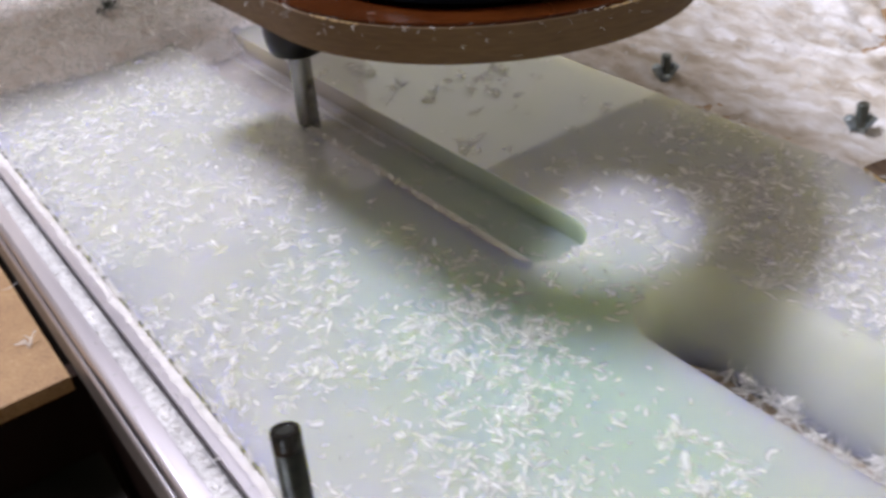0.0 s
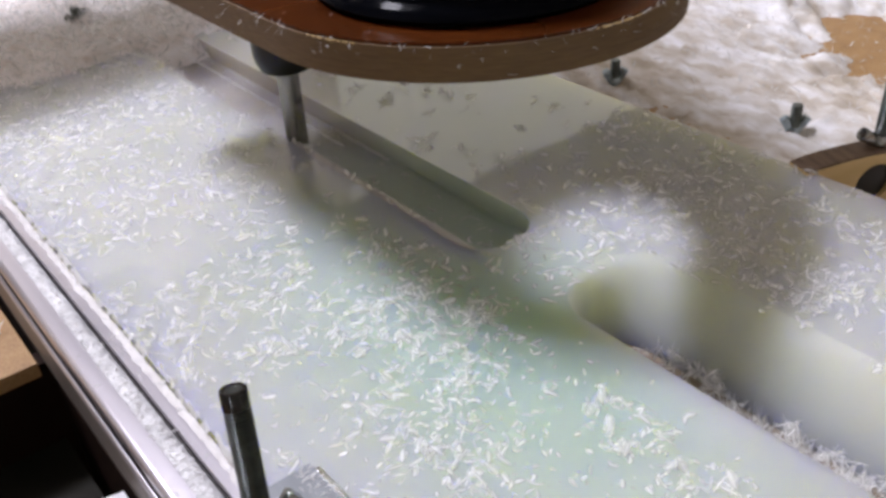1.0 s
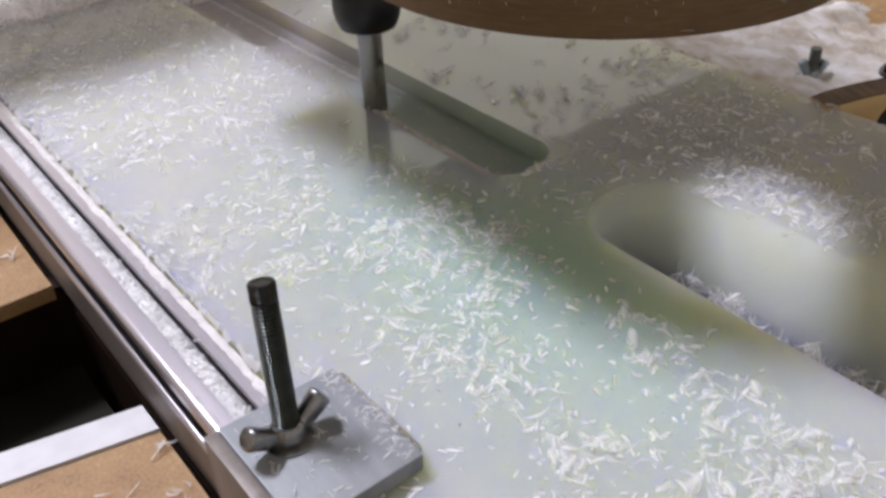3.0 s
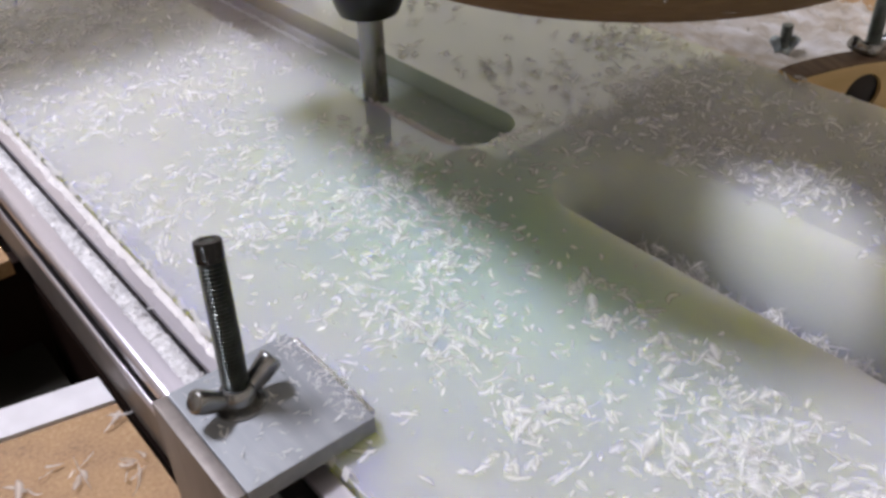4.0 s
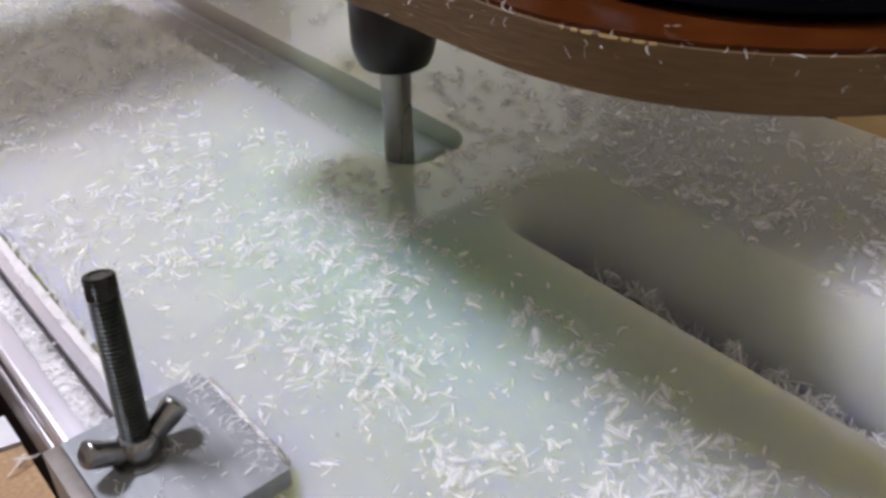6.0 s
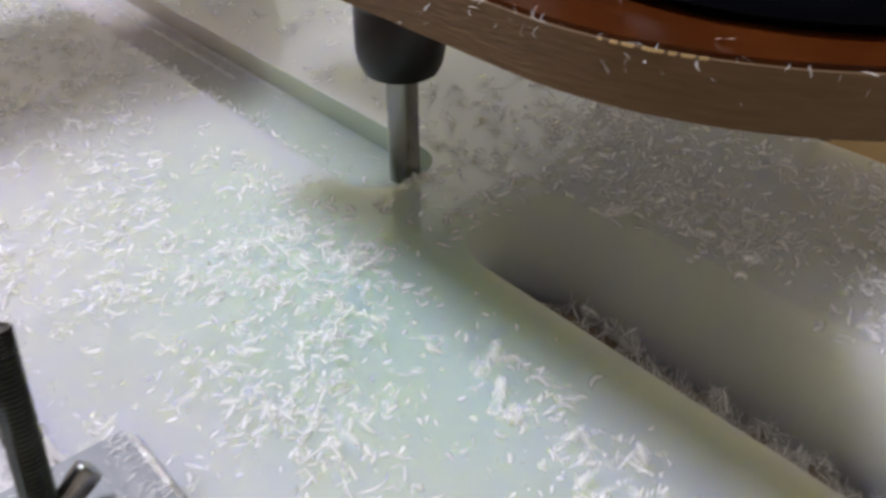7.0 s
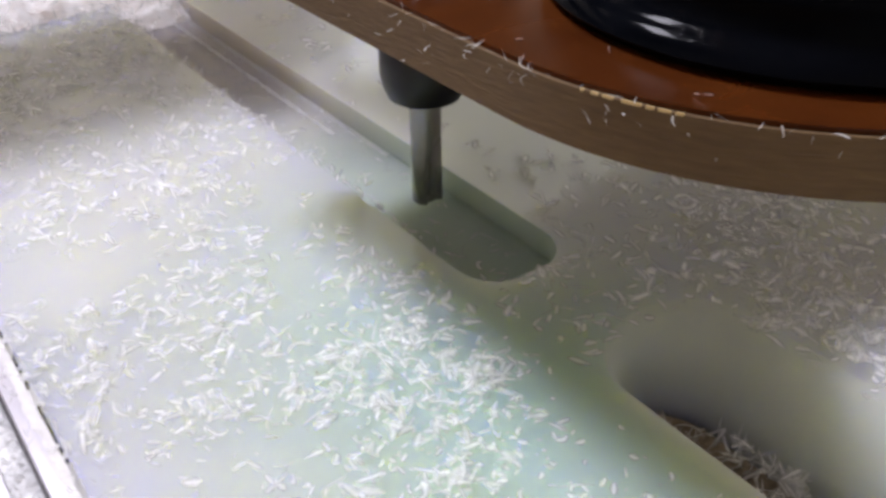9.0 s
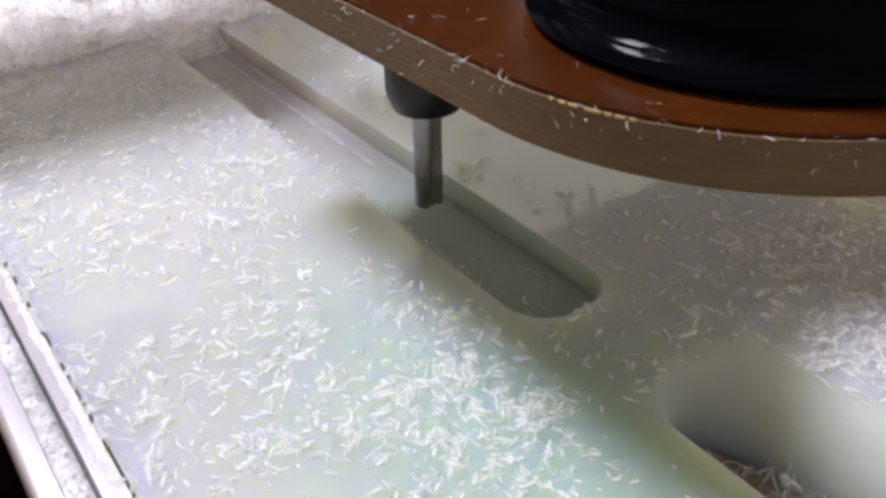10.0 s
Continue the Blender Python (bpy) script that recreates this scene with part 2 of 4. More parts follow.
def prism_bm(outline, z0, z1, bevel=0.0, hole=None, seg=40):
    """Extrude a closed outline of (x, y) from z0 to z1, with an optional round hole (x, y, r)."""
    bm = bmesh.new()
    if hole is None:
        low = [bm.verts.new((x, y, z0)) for x, y in outline]
        top = [bm.verts.new((x, y, z1)) for x, y in outline]
        n = len(outline)
        bm.faces.new(low[::-1])
        bm.faces.new(top)
        for k in range(n):
            bm.faces.new((low[k], low[(k + 1) % n], top[(k + 1) % n], top[k]))
    else:
        hx, hy, hr = hole
        n = len(outline)
        ring = []
        for x, y in outline:
            a = math.atan2(y - hy, x - hx)
            ring.append((hx + hr * math.cos(a), hy + hr * math.sin(a)))
        rows = [[bm.verts.new((x, y, z)) for x, y in line] for line, z in ((outline, z0), (outline, z1), (ring, z1), (ring, z0))]
        for i in range(4):
            a, b = rows[i], rows[(i + 1) % 4]
            for k in range(n):
                bm.faces.new((a[k], a[(k + 1) % n], b[(k + 1) % n], b[k]))
    if bevel:
        edges = [e for e in bm.edges if abs(e.verts[0].co.z - e.verts[1].co.z) < 1e-7 and len(e.link_faces) == 2 and e.calc_face_angle(0) > 1.0]
        bmesh.ops.bevel(bm, geom=edges, offset=bevel, segments=2, affect="EDGES")
    return bm


def arc(cx, cy, r, a0, a1, n):
    return [(cx + r * math.cos(radians(a0 + (a1 - a0) * k / n)), cy + r * math.sin(radians(a0 + (a1 - a0) * k / n))) for k in range(n + 1)]


def thing(name, label, category, place=(0, 0, 0), group=""):
    ob = new(name)
    ob.location = place
    ob.empty_display_size = 0.01
    return tagged(ob, label, category, group)


# ---- the workshop round the machine ----


def structure(name, lo, hi, material, label, bevel=0.0):
    return tagged(part(name, box_bm(lo, hi, bevel), material), label, name.split("_")[0], kind="structure")


# room shell out of view, added to close the space and shape the fill
structure("floor", (-2.2, -2.0, -0.05), (5.9, 3.4, 0.0), CONCRETE, "grey concrete workshop floor")
structure("ceiling", (-2.3, -2.1, 4.2), (6.0, 3.4, 4.25), WALL, "plain pale painted workshop ceiling")
structure("wall_south", (-2.3, -2.1, 0), (6.0, -2.0, 4.2), WALL, "unseen pale workshop wall that bounces fill light")
structure("wall_west", (-2.3, -2.0, 0), (-2.2, 2.6, 4.2), DIM_WALL, "unseen workshop wall, toned down to weaken the fill light")
structure("wall_east", (5.9, -2.0, 0), (6.0, 2.6, 4.2), WALL, "unseen pale workshop wall that bounces fill light")


# the north wall stands round a wide window
structure("wall_north_low", (-2.3, 2.6, 0), (6.0, 2.7, 1.40), WALL, "plain pale wall below the workshop window")
structure("wall_north_high", (-2.3, 2.6, 3.0), (6.0, 2.7, 4.2), WALL, "plain pale wall above the workshop window")
structure("wall_north_side", (-2.3, 2.6, 1.40), (1.55, 2.7, 3.0), WALL, "plain pale wall beside the workshop window")
structure("wall_north_end", (5.85, 2.6, 1.40), (6.0, 2.7, 3.0), WALL, "plain pale wall beside the workshop window")
glow = bpy.data.materials.new("overcast_sky")
glow.use_nodes = True
glow.node_tree.nodes.clear()
emit, out = glow.node_tree.nodes.new("ShaderNodeEmission"), glow.node_tree.nodes.new("ShaderNodeOutputMaterial")
emit.inputs["Color"].default_value, emit.inputs["Strength"].default_value = (1.0, 0.97, 0.86, 1), SKY_GLOW
glow.node_tree.links.new(emit.outputs[0], out.inputs[0])
tagged(part("backdrop", box_bm((-0.8, 3.2, 1.0), (6.6, 3.22, 4.0)), glow), "pale overcast sky outside the window", "backdrop", kind="structure")

lamp_body = thing("ceiling_light", "white flat ceiling light with a square diffuser", "lamp", LAMP + Vector((0, 0, 0.03)))
part("housing", box_bm((-0.46, -0.38, 0.0), (0.46, 0.38, 0.06), 0.006), MELAMINE, lamp_body)
part("stem", lathe_bm([(0, 0.05), (0.012, 0.05), (0.012, 0.35), (0, 0.35)], 16), STEEL, lamp_body)

# ---- the table under the machine ----
H_TABLE = -0.16
structure("bench_top", at(0.19, -0.9, H_TABLE - 0.07), at(5.2, 4.6, H_TABLE), CHIPBOARD, "orange-brown particle board bench top strewn with shavings")
far_board = thing("far_shelf_board", "orange-brown particle board shelf strewn with plastic shavings", "board")
part("board", box_bm(at(-2.6, 1.262, H_TABLE - 0.03), at(0.128, 3.2, H_TABLE), 0.0006), CHIPBOARD, far_board)
near_board = thing("near_shelf_board", "particle board shelf with a white melamine strip along its edge", "board")
bm = bmesh.new()
for quad in ([(-2.2, -0.9), (0.128, -0.9), (0.128, 0.822), (-2.2, 1.34)],):
    low = [bm.verts.new(at(x, y, H_TABLE - 0.062)) for x, y in quad]
    top = [bm.verts.new(at(x, y, H_TABLE)) for x, y in quad]
    bm.faces.new(low)
    bm.faces.new(top)
    for k in range(4):
        bm.faces.new((low[k], low[(k + 1) % 4], top[(k + 1) % 4], top[k]))
part("board", bm, CHIPBOARD, near_board)
bm = bmesh.new()
quad = [(-2.2, 1.344), (0.128, 0.826), (0.128, 0.884), (-2.2, 1.402)]
low = [bm.verts.new(at(x, y, H_TABLE - 0.062)) for x, y in quad]
top = [bm.verts.new(at(x, y, H_TABLE + 0.004)) for x, y in quad]
bm.faces.new(low)
bm.faces.new(top)
for k in range(4):
    bm.faces.new((low[k], low[(k + 1) % 4], top[(k + 1) % 4], top[k]))
part("edge_strip", bm, MELAMINE, near_board, "white melamine edge strip")
cabinet = thing("bench_cabinet", "dark brown open cabinet beneath the bench", "cabinet")
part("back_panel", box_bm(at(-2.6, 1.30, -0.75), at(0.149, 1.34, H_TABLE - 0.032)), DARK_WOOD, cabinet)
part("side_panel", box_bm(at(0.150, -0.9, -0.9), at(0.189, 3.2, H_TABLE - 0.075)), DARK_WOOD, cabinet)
part("shelf", box_bm(at(-2.6, -0.9, -0.405), at(0.131, 1.299, -0.365)), DARK_FLOOR, cabinet, "near-black grey-green shelf")
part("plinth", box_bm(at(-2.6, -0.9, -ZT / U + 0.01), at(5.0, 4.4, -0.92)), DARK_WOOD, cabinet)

# ---- aluminium rail with slots on its top and sides ----


RAIL_X0, RAIL_X1, RAIL_H = 0.139, 0.2235, -0.012


def rail_profile():
    """Outline of the slotted bar in plan units, z = 0 at its top: a round outer edge, a slot in the top, a deep slot with a bright lip in the outer side."""
    r = 0.0085
    p = [(RAIL_X0 + r - r * math.cos(radians(a)), -r + r * math.sin(radians(a))) for a in range(0, 91, 15)]
    p += [(0.1674, 0), (0.168, -0.0006), (0.168, -0.008), (0.159, -0.008), (0.159, -0.030), (0.208, -0.030), (0.208, -0.008), (0.1985, -0.008), (0.1985, -0.0012), (0.1995, 0)]
    p += [(RAIL_X1 - 0.0015, 0), (RAIL_X1, -0.0015), (RAIL_X1, -0.148), (RAIL_X0, -0.148)]
    p += [(RAIL_X0, -0.0730), (RAIL_X0 + 0.0008, -0.0690), (RAIL_X0 + 0.0028, -0.0662), (RAIL_X0 + 0.0060, -0.0652), (RAIL_X0 + 0.0070, -0.0665)]
    p += [(0.147, -0.082), (0.160, -0.090), (0.160, -0.012), (0.148, -0.014), (RAIL_X0 + 0.001, -0.0205), (RAIL_X0, -0.0195)]
    return p


prof = rail_profile()
mid = (RAIL_X0 + RAIL_X1) / 2
rail = thing("aluminium_rail", "slotted aluminium extrusion rail with shavings in its slot", "rail", at(mid, 0, RAIL_H))
n = len(prof)
verts = [(U * (x - mid), U * y, U * z) for y in (-0.9, 2.5) for x, z in prof]
faces = [(k, (k + 1) % n, n + (k + 1) % n, n + k) for k in range(n)] + [tuple(range(n))[::-1], tuple(range(n, 2 * n))]
bar = mesh_ob("extrusion", verts, faces, ALU, rail)
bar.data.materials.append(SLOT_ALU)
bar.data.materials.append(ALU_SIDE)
# shade painted in by face: dark slots, a darker outer side below the lip
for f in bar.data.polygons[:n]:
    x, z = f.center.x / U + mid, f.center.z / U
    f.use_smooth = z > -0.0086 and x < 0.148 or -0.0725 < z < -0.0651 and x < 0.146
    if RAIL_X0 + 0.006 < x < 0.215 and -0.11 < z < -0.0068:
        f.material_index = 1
    elif x < 0.1395 and z < -0.071:
        f.material_index = 2
verts, faces = [], []
for j in range(901):
    y = 0.585 + 1.9 * j / 900
    full = min(1.0, max(0.0, 0.55 + 0.9 * noise.noise((0.0, y * 6, 2.0))))
    for i in range(11):
        f = i / 10
        x = 0.1685 + 0.0265 * f
        p = Vector((x * 260, y * 130, 0))
        h = -0.0085 + 0.0050 * full * (1 - f ** 3) - 0.006 * f ** 4 + 0.0028 * noise.noise(p) + 0.0018 * noise.noise(p * 2.3)
        verts.append((U * (x - mid), U * y, U * min(-0.0008, h)))
for j in range(900):
    for i in range(10):
        k = j * 11 + i
        faces.append((k, k + 1, k + 12, k + 11))
tagged(mesh_ob("packed_dust", verts, faces, GREY_DUST, rail, True), "greyish white plastic dust packed into the slot")
verts, faces = [], []
for j in range(1201):
    y = 0.592 + 1.9 * j / 1200
    edge = 0.2125 - 0.009 * max(0.0, noise.noise((0.0, y * 13, 5.0))) - 0.004 * noise.noise((0.0, y * 60, 6.0))
    for i in range(9):
        f = i / 8
        x = edge + (RAIL_X1 + 0.0005 - edge) * f
        p = Vector((x * 200, y * 110, 9))
        lift = 0.0016 * min(1.0, 2 * f) + 0.0007 * noise.noise(p) + 0.0006 * noise.noise(p * 2.7)
        verts.append((U * (x - mid), U * y, U * max(0.0003, lift) if i else -0.0001))
for j in range(1200):
    for i in range(8):
        k = j * 9 + i
        faces.append((k, k + 1, k + 10, k + 9))
tagged(mesh_ob("lip_dust", verts, faces, CREAM_DUST, rail, True), "cream plastic dust caked on the inner lip")

# ---- the plastic slab, with the groove being milled and the finished slot ----
SX0, SX1, SY0, SY1 = 0.2262, 1.335, -0.75, 2.32
GX0, GX1, GY0, GY1, GDEEP = 0.724, 0.873, 0.803, 2.5, 0.042
TX0, TX1, TEND, TIP = 0.732, 0.905, 0.637, 0.013


def cutter_ob(outline, h0, h1):
    bm = prism_bm([at(x, y).xy for x, y in outline], ZT + U * h0, ZT + U * h1)
    bmesh.ops.recalc_face_normals(bm, faces=bm.faces)
    me = bpy.data.meshes.new("tool")
    bm.to_mesh(me)
    bm.free()
    return new("tool", me)


def carve(ob, tools):
    for t in tools:
        mod = ob.modifiers.new("cut", "BOOLEAN")
        mod.operation, mod.object, mod.solver = "DIFFERENCE", t, "EXACT"
    dg = bpy.context.evaluated_depsgraph_get()
    dg.update()
    me = bpy.data.meshes.new_from_object(ob.evaluated_get(dg))
    ob.modifiers.clear()
    ob.data = me
    for t in tools:
        bpy.data.objects.remove(t)


groove_line = arc(GX0 + 0.062, GY0 + 0.062, 0.062, 180, 270, 10) + arc(GX1 - 0.062, GY0 + 0.062, 0.062, 270, 360, 10) + arc(GX1 - 0.05, GY1 - 0.05, 0.05, 0, 90, 8) + arc(GX0 + 0.05, GY1 - 0.05, 0.05, 90, 180, 8)


def slot_tool():
    """The shape of the slot: milled right through, upright on its west side, its east side and end softly rounded over."""
    layers = []
    for h, back in ((-0.13, 0.052), (-0.10, 0.046), (-0.075, 0.035), (-0.050, 0.019), (-0.032, 0.005), (-0.018, -0.008), (-0.008, -0.019), (-0.002, -0.030), (0.0005, -0.043), (0.03, -0.11)):
        x1, end = TX1 - back, TEND - back * (0.25 if back > 0 else 0.8)
        r = (x1 - TX0) / 2
        layers.append([at(x, y, h) for x, y in [(TX0, -0.6), (x1, -0.6)] + [((TX0 + x1) / 2 + r * math.cos(radians(a)), end - 0.086 + 0.086 * math.sin(radians(a))) for a in range(0, 181, 6)]])
    bm = bmesh.new()
    rings = [[bm.verts.new(p) for p in layer] for layer in layers]
    for a, b in zip(rings, rings[1:]):
        for k in range(len(a)):
            bm.faces.new((a[k], a[(k + 1) % len(a)], b[(k + 1) % len(a)], b[k]))
    bm.faces.new(rings[0][::-1])
    bm.faces.new(rings[-1])
    bmesh.ops.recalc_face_normals(bm, faces=bm.faces)
    me = bpy.data.meshes.new("tool")
    bm.to_mesh(me)
    bm.free()
    return new("tool", me)


def smooth_under(ob, angle):
    bm = bmesh.new()
    bm.from_mesh(ob.data)
    for f in bm.faces:
        f.smooth = f.normal.z < 0.9995
    for e in bm.edges:
        e.smooth = len(e.link_faces) == 2 and e.calc_face_angle(0) < radians(angle)
    bm.to_mesh(ob.data)
    bm.free()


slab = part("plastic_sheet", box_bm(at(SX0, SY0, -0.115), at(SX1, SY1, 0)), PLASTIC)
carve(slab, [cutter_ob(groove_line, -GDEEP, 0.05), slot_tool()])
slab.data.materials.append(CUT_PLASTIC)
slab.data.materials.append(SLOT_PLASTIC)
# groove faces get the shade-darkened plastic, slot faces the slot wall's
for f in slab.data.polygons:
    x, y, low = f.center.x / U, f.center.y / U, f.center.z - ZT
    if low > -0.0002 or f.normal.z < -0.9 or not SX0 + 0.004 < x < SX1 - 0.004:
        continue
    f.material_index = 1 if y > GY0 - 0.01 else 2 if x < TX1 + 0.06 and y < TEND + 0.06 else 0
smooth_under(slab, 28)
bev = slab.modifiers.new("edge", "BEVEL")
bev.width, bev.segments, bev.limit_method, bev.angle_limit = 0.00012, 2, "ANGLE", radians(50)
tagged(slab, "milky white-green plastic sheet with a milled groove and slot", "plastic sheet")
tagged(part("spoil_board", box_bm(at(SX0 + 0.01, SY0, H_TABLE + 0.001), at(SX1 - 0.005, SY1, -0.116), 0.0005), SPOIL), "particle board laid beneath the plastic sheet, darkened for the slot's shade", "board")

# the strip of the old groove edge that the cutter takes away as it advances
strip = thing("uncut_strip", "narrow strip of milky plastic ahead of the cutter", "offcut")
strip_pieces = []
for k in range(4):
    length = U * 0.182
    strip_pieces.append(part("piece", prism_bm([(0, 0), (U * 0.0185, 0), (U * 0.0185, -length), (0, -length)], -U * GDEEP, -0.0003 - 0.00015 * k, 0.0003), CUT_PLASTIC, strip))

# burr lines left between the passes on the groove floor, and along the sawn edge of the sheet


def burr(name, gx, y0, y1, h, wide, low, high, seed, label, broken=0.0):
    bm = bmesh.new()
    rnd = random.Random(seed)
    y, pts = y0, []
    while y < y1:
        pts.append((gx + rnd.uniform(-0.3, 0.3) * wide, y, h + rnd.uniform(low, high)))
        y += rnd.uniform(0.006, 0.02)
    lows = [[bm.verts.new(at(x + dx * rnd.uniform(0.5, 1.3), yy, h + 0.0003)) for x, yy, z in pts] for dx in (-wide, wide)]
    tops = [bm.verts.new(at(*p)) for p in pts]
    for a, b in ((lows[0], tops), (tops, lows[1])):
        for i in range(len(pts) - 1):
            if rnd.random() >= broken:
                bm.faces.new((a[i], a[i + 1], b[i + 1], b[i]))
    tagged(part(name, bm, SHAVING), label, "burr")


burr("groove_burr", 0.834, 1.36, 2.3, -GDEEP, 0.0035, 0.003, 0.0075, 5, "thin white burr line along the groove floor")
burr("groove_burr", 0.866, 1.24, 2.3, -GDEEP, 0.0035, 0.003, 0.0075, 6, "thin white burr line along the groove floor")
flakes_along = [(GX0 + 0.004 + 0.016 * noise.noise((0.0, k * 0.37, 2.0)), 0.95 + 1.25 * k / 300) for k in range(300)]
burr("sheet_burr", SX0 + 0.001, -0.3, 2.25, -0.002, 0.006, 0.001, 0.012, 8, "ragged cream burr along the sawn sheet edge", 0.35)

# ---- clamps ----


def rod_bm(radius, length, pitch, seg=20, per=6):
    """A threaded rod standing on z = 0, with a chamfered top."""
    bm = bmesh.new()
    rows = int(length / pitch * per)
    rings = []
    for i in range(rows + 1):
        z = length * i / rows
        ring = []
        for k in range(seg):
            ph = (z / pitch - k / seg) % 1.0
            r = radius * (1 - 0.24 * abs(2 * ph - 1) ** 0.9)
            end = length - z
            if end < radius * 0.14:
                r = min(r, radius * (0.88 + 0.12 * end / (radius * 0.14)))
            a = 2 * math.pi * k / seg
            ring.append(bm.verts.new((r * math.cos(a), r * math.sin(a), z)))
        rings.append(ring)
    for a, b in zip(rings, rings[1:]):
        for k in range(seg):
            bm.faces.new((a[k], a[(k + 1) % seg], b[(k + 1) % seg], b[k]))
    top = rings[-1]
    inner = [bm.verts.new((v.co.x * 0.55, v.co.y * 0.55, length - 0.00005)) for v in top]
    for k in range(seg):
        bm.faces.new((top[k], top[(k + 1) % seg], inner[(k + 1) % seg], inner[k]))
    bm.faces.new(inner)
    bm.faces.new(rings[0][::-1])
    return bm


def wing_bm(side, s, reach=0.92, rise=0.62):
    """One wing of a wing nut: a stubby round bar leaning outwards, with a blunt bevelled end."""
    bm = bmesh.new()
    tang = Vector((reach - 0.14, 0, rise - 0.10)).normalized()
    up = Vector((-tang.z, 0, tang.x))
    seg, rings = 18, []
    for f, w in ((0.0, 0.19), (0.25, 0.205), (0.5, 0.225), (0.75, 0.245), (0.93, 0.25), (0.985, 0.225), (1.0, 0.185)):
        c = Vector((0.14 + (reach - 0.14) * f, 0, 0.10 + (rise - 0.10) * (0.82 * f + 0.18 * f * f)))
        ring = []
        for k in range(seg):
            a = 2 * math.pi * k / seg
            ca, sa = math.cos(a), math.sin(a)
            p = c + Vector((0, 1, 0)) * 0.95 * w * math.copysign(abs(ca) ** 0.8, ca) + up * w * math.copysign(abs(sa) ** 0.8, sa)
            ring.append(bm.verts.new((side * p.x * s, p.y * s, max(0.012, p.z) * s)))
        rings.append(ring)
    for a, b in zip(rings, rings[1:]):
        for k in range(seg):
            bm.faces.new((a[k], a[(k + 1) % seg], b[(k + 1) % seg], b[k]))
    bm.faces.new(rings[0])
    bm.faces.new(rings[-1])
    return bm


def wing_nut(parent, z, size, turn, material, radius, reach=0.92, rise=0.62):
    """A wing nut as a part of its bolt: hub and two wings."""
    hub = part("wing_nut", lathe_bm([(radius * 0.8, 0), (size * 0.34, 0), (size * 0.375, size * 0.04), (size * 0.385, size * 0.16), (size * 0.36, size * 0.30), (size * 0.31, size * 0.40), (size * 0.28, size * 0.43), (radius * 0.8, size * 0.43)], 32), material, parent, "shiny zinc-plated wing nut", 40)
    hub.matrix_local = pose(0, 0, z, 0, 0, turn)
    for side in (-1, 1):
        part("wing", wing_bm(side, size, reach, rise), material, hub, smooth=60)
    return hub


BOLT = (0.186, 0.527)
PLATE_TOP = 0.026
clamp = thing("clamp_bracket", "grey aluminium angle bracket clamping the plastic sheet, dusted with shavings", "clamp", at(0.21, 0.505, 0))


def rel(x, y, h):
    return at(x, y, h) - at(0.21, 0.505, 0)


part("plate", box_bm(rel(0.134, 0.418, 0.003), rel(0.281, 0.590, PLATE_TOP), 0.0006), ALU_PLATE, clamp, smooth=40)
part("leg", box_bm(rel(0.1165, 0.418, -0.155), rel(0.1335, 0.590, PLATE_TOP), 0.0006), ALU_SIDE, clamp, "sawn edge of the aluminium bracket", 40)
lip_pin = lathe_bm([(0, 0), (0.0017, 0), (0.0021, 0.0005), (0.0021, U * 0.148), (0.0017, U * 0.15), (0, U * 0.15)], 16)
pin = part("edge_bead", lip_pin, BRIGHT_STEEL, clamp, "worn bright rounded front edge", 50)
pin.matrix_local = Matrix.Translation(rel(0.2835, 0.432, 0.016)) @ pose(0, 0, 0, -90, 0, 0)

bolt = thing("clamp_bolt", "long dark threaded steel bolt with a wing nut", "bolt", at(*BOLT, PLATE_TOP))
rod = part("threaded_rod", rod_bm(0.0043, U * 0.180, 0.00125, 24, 8), ROD, bolt, smooth=30)
LEAN = pose(0, 0, 0, -13.0, 6.5, 0)
rod.matrix_local = LEAN
tip = part("rod_tip", lathe_bm([(0.0039, 0.0), (0.0042, 0.0003), (0.0042, 0.0059), (0.0039, 0.0063), (0.0027, 0.0063), (0.0022, 0.0056), (0, 0.0053)], 28), TIP_BLACK, bolt, "blackened blunt end of the bolt", 40)
tip.matrix_local = LEAN @ Matrix.Translation((0, 0, U * 0.180 - 0.0060))
part("rod_shank", lathe_bm([(0, -0.012), (0.0033, -0.012), (0.0033, 0.0), (0, 0)], 20), ROD, bolt)
part("washer", lathe_bm([(0.004, 0.0001), (0.0078, 0.0001), (0.0080, 0.0004), (0.0078, 0.0009), (0.004, 0.0009)], 32), STEEL, bolt, smooth=40)
wing_nut(bolt, 0.001, 0.0148, 4, STEEL, 0.004)

# ---- right of the sheet: studs with wing nuts, and an arched wooden clamp ----
for sx, sy, turn, tall in ((1.73, 0.863, -38, 0.021), (1.664, 1.345, -30, 0.020)):
    stud = thing("bench_stud", "short blue-grey zinc stud with wing nut, half buried in shavings", "bolt", at(sx, sy, H_TABLE), group="studs on the bench")
    part("threaded_rod", rod_bm(0.0040, tall + 0.002, 0.00159, 14, 4), ROD, stud, smooth=30)
    wing_nut(stud, 0.0030, 0.0125, turn, BLUE_STEEL, 0.004, 0.62, 0.92)


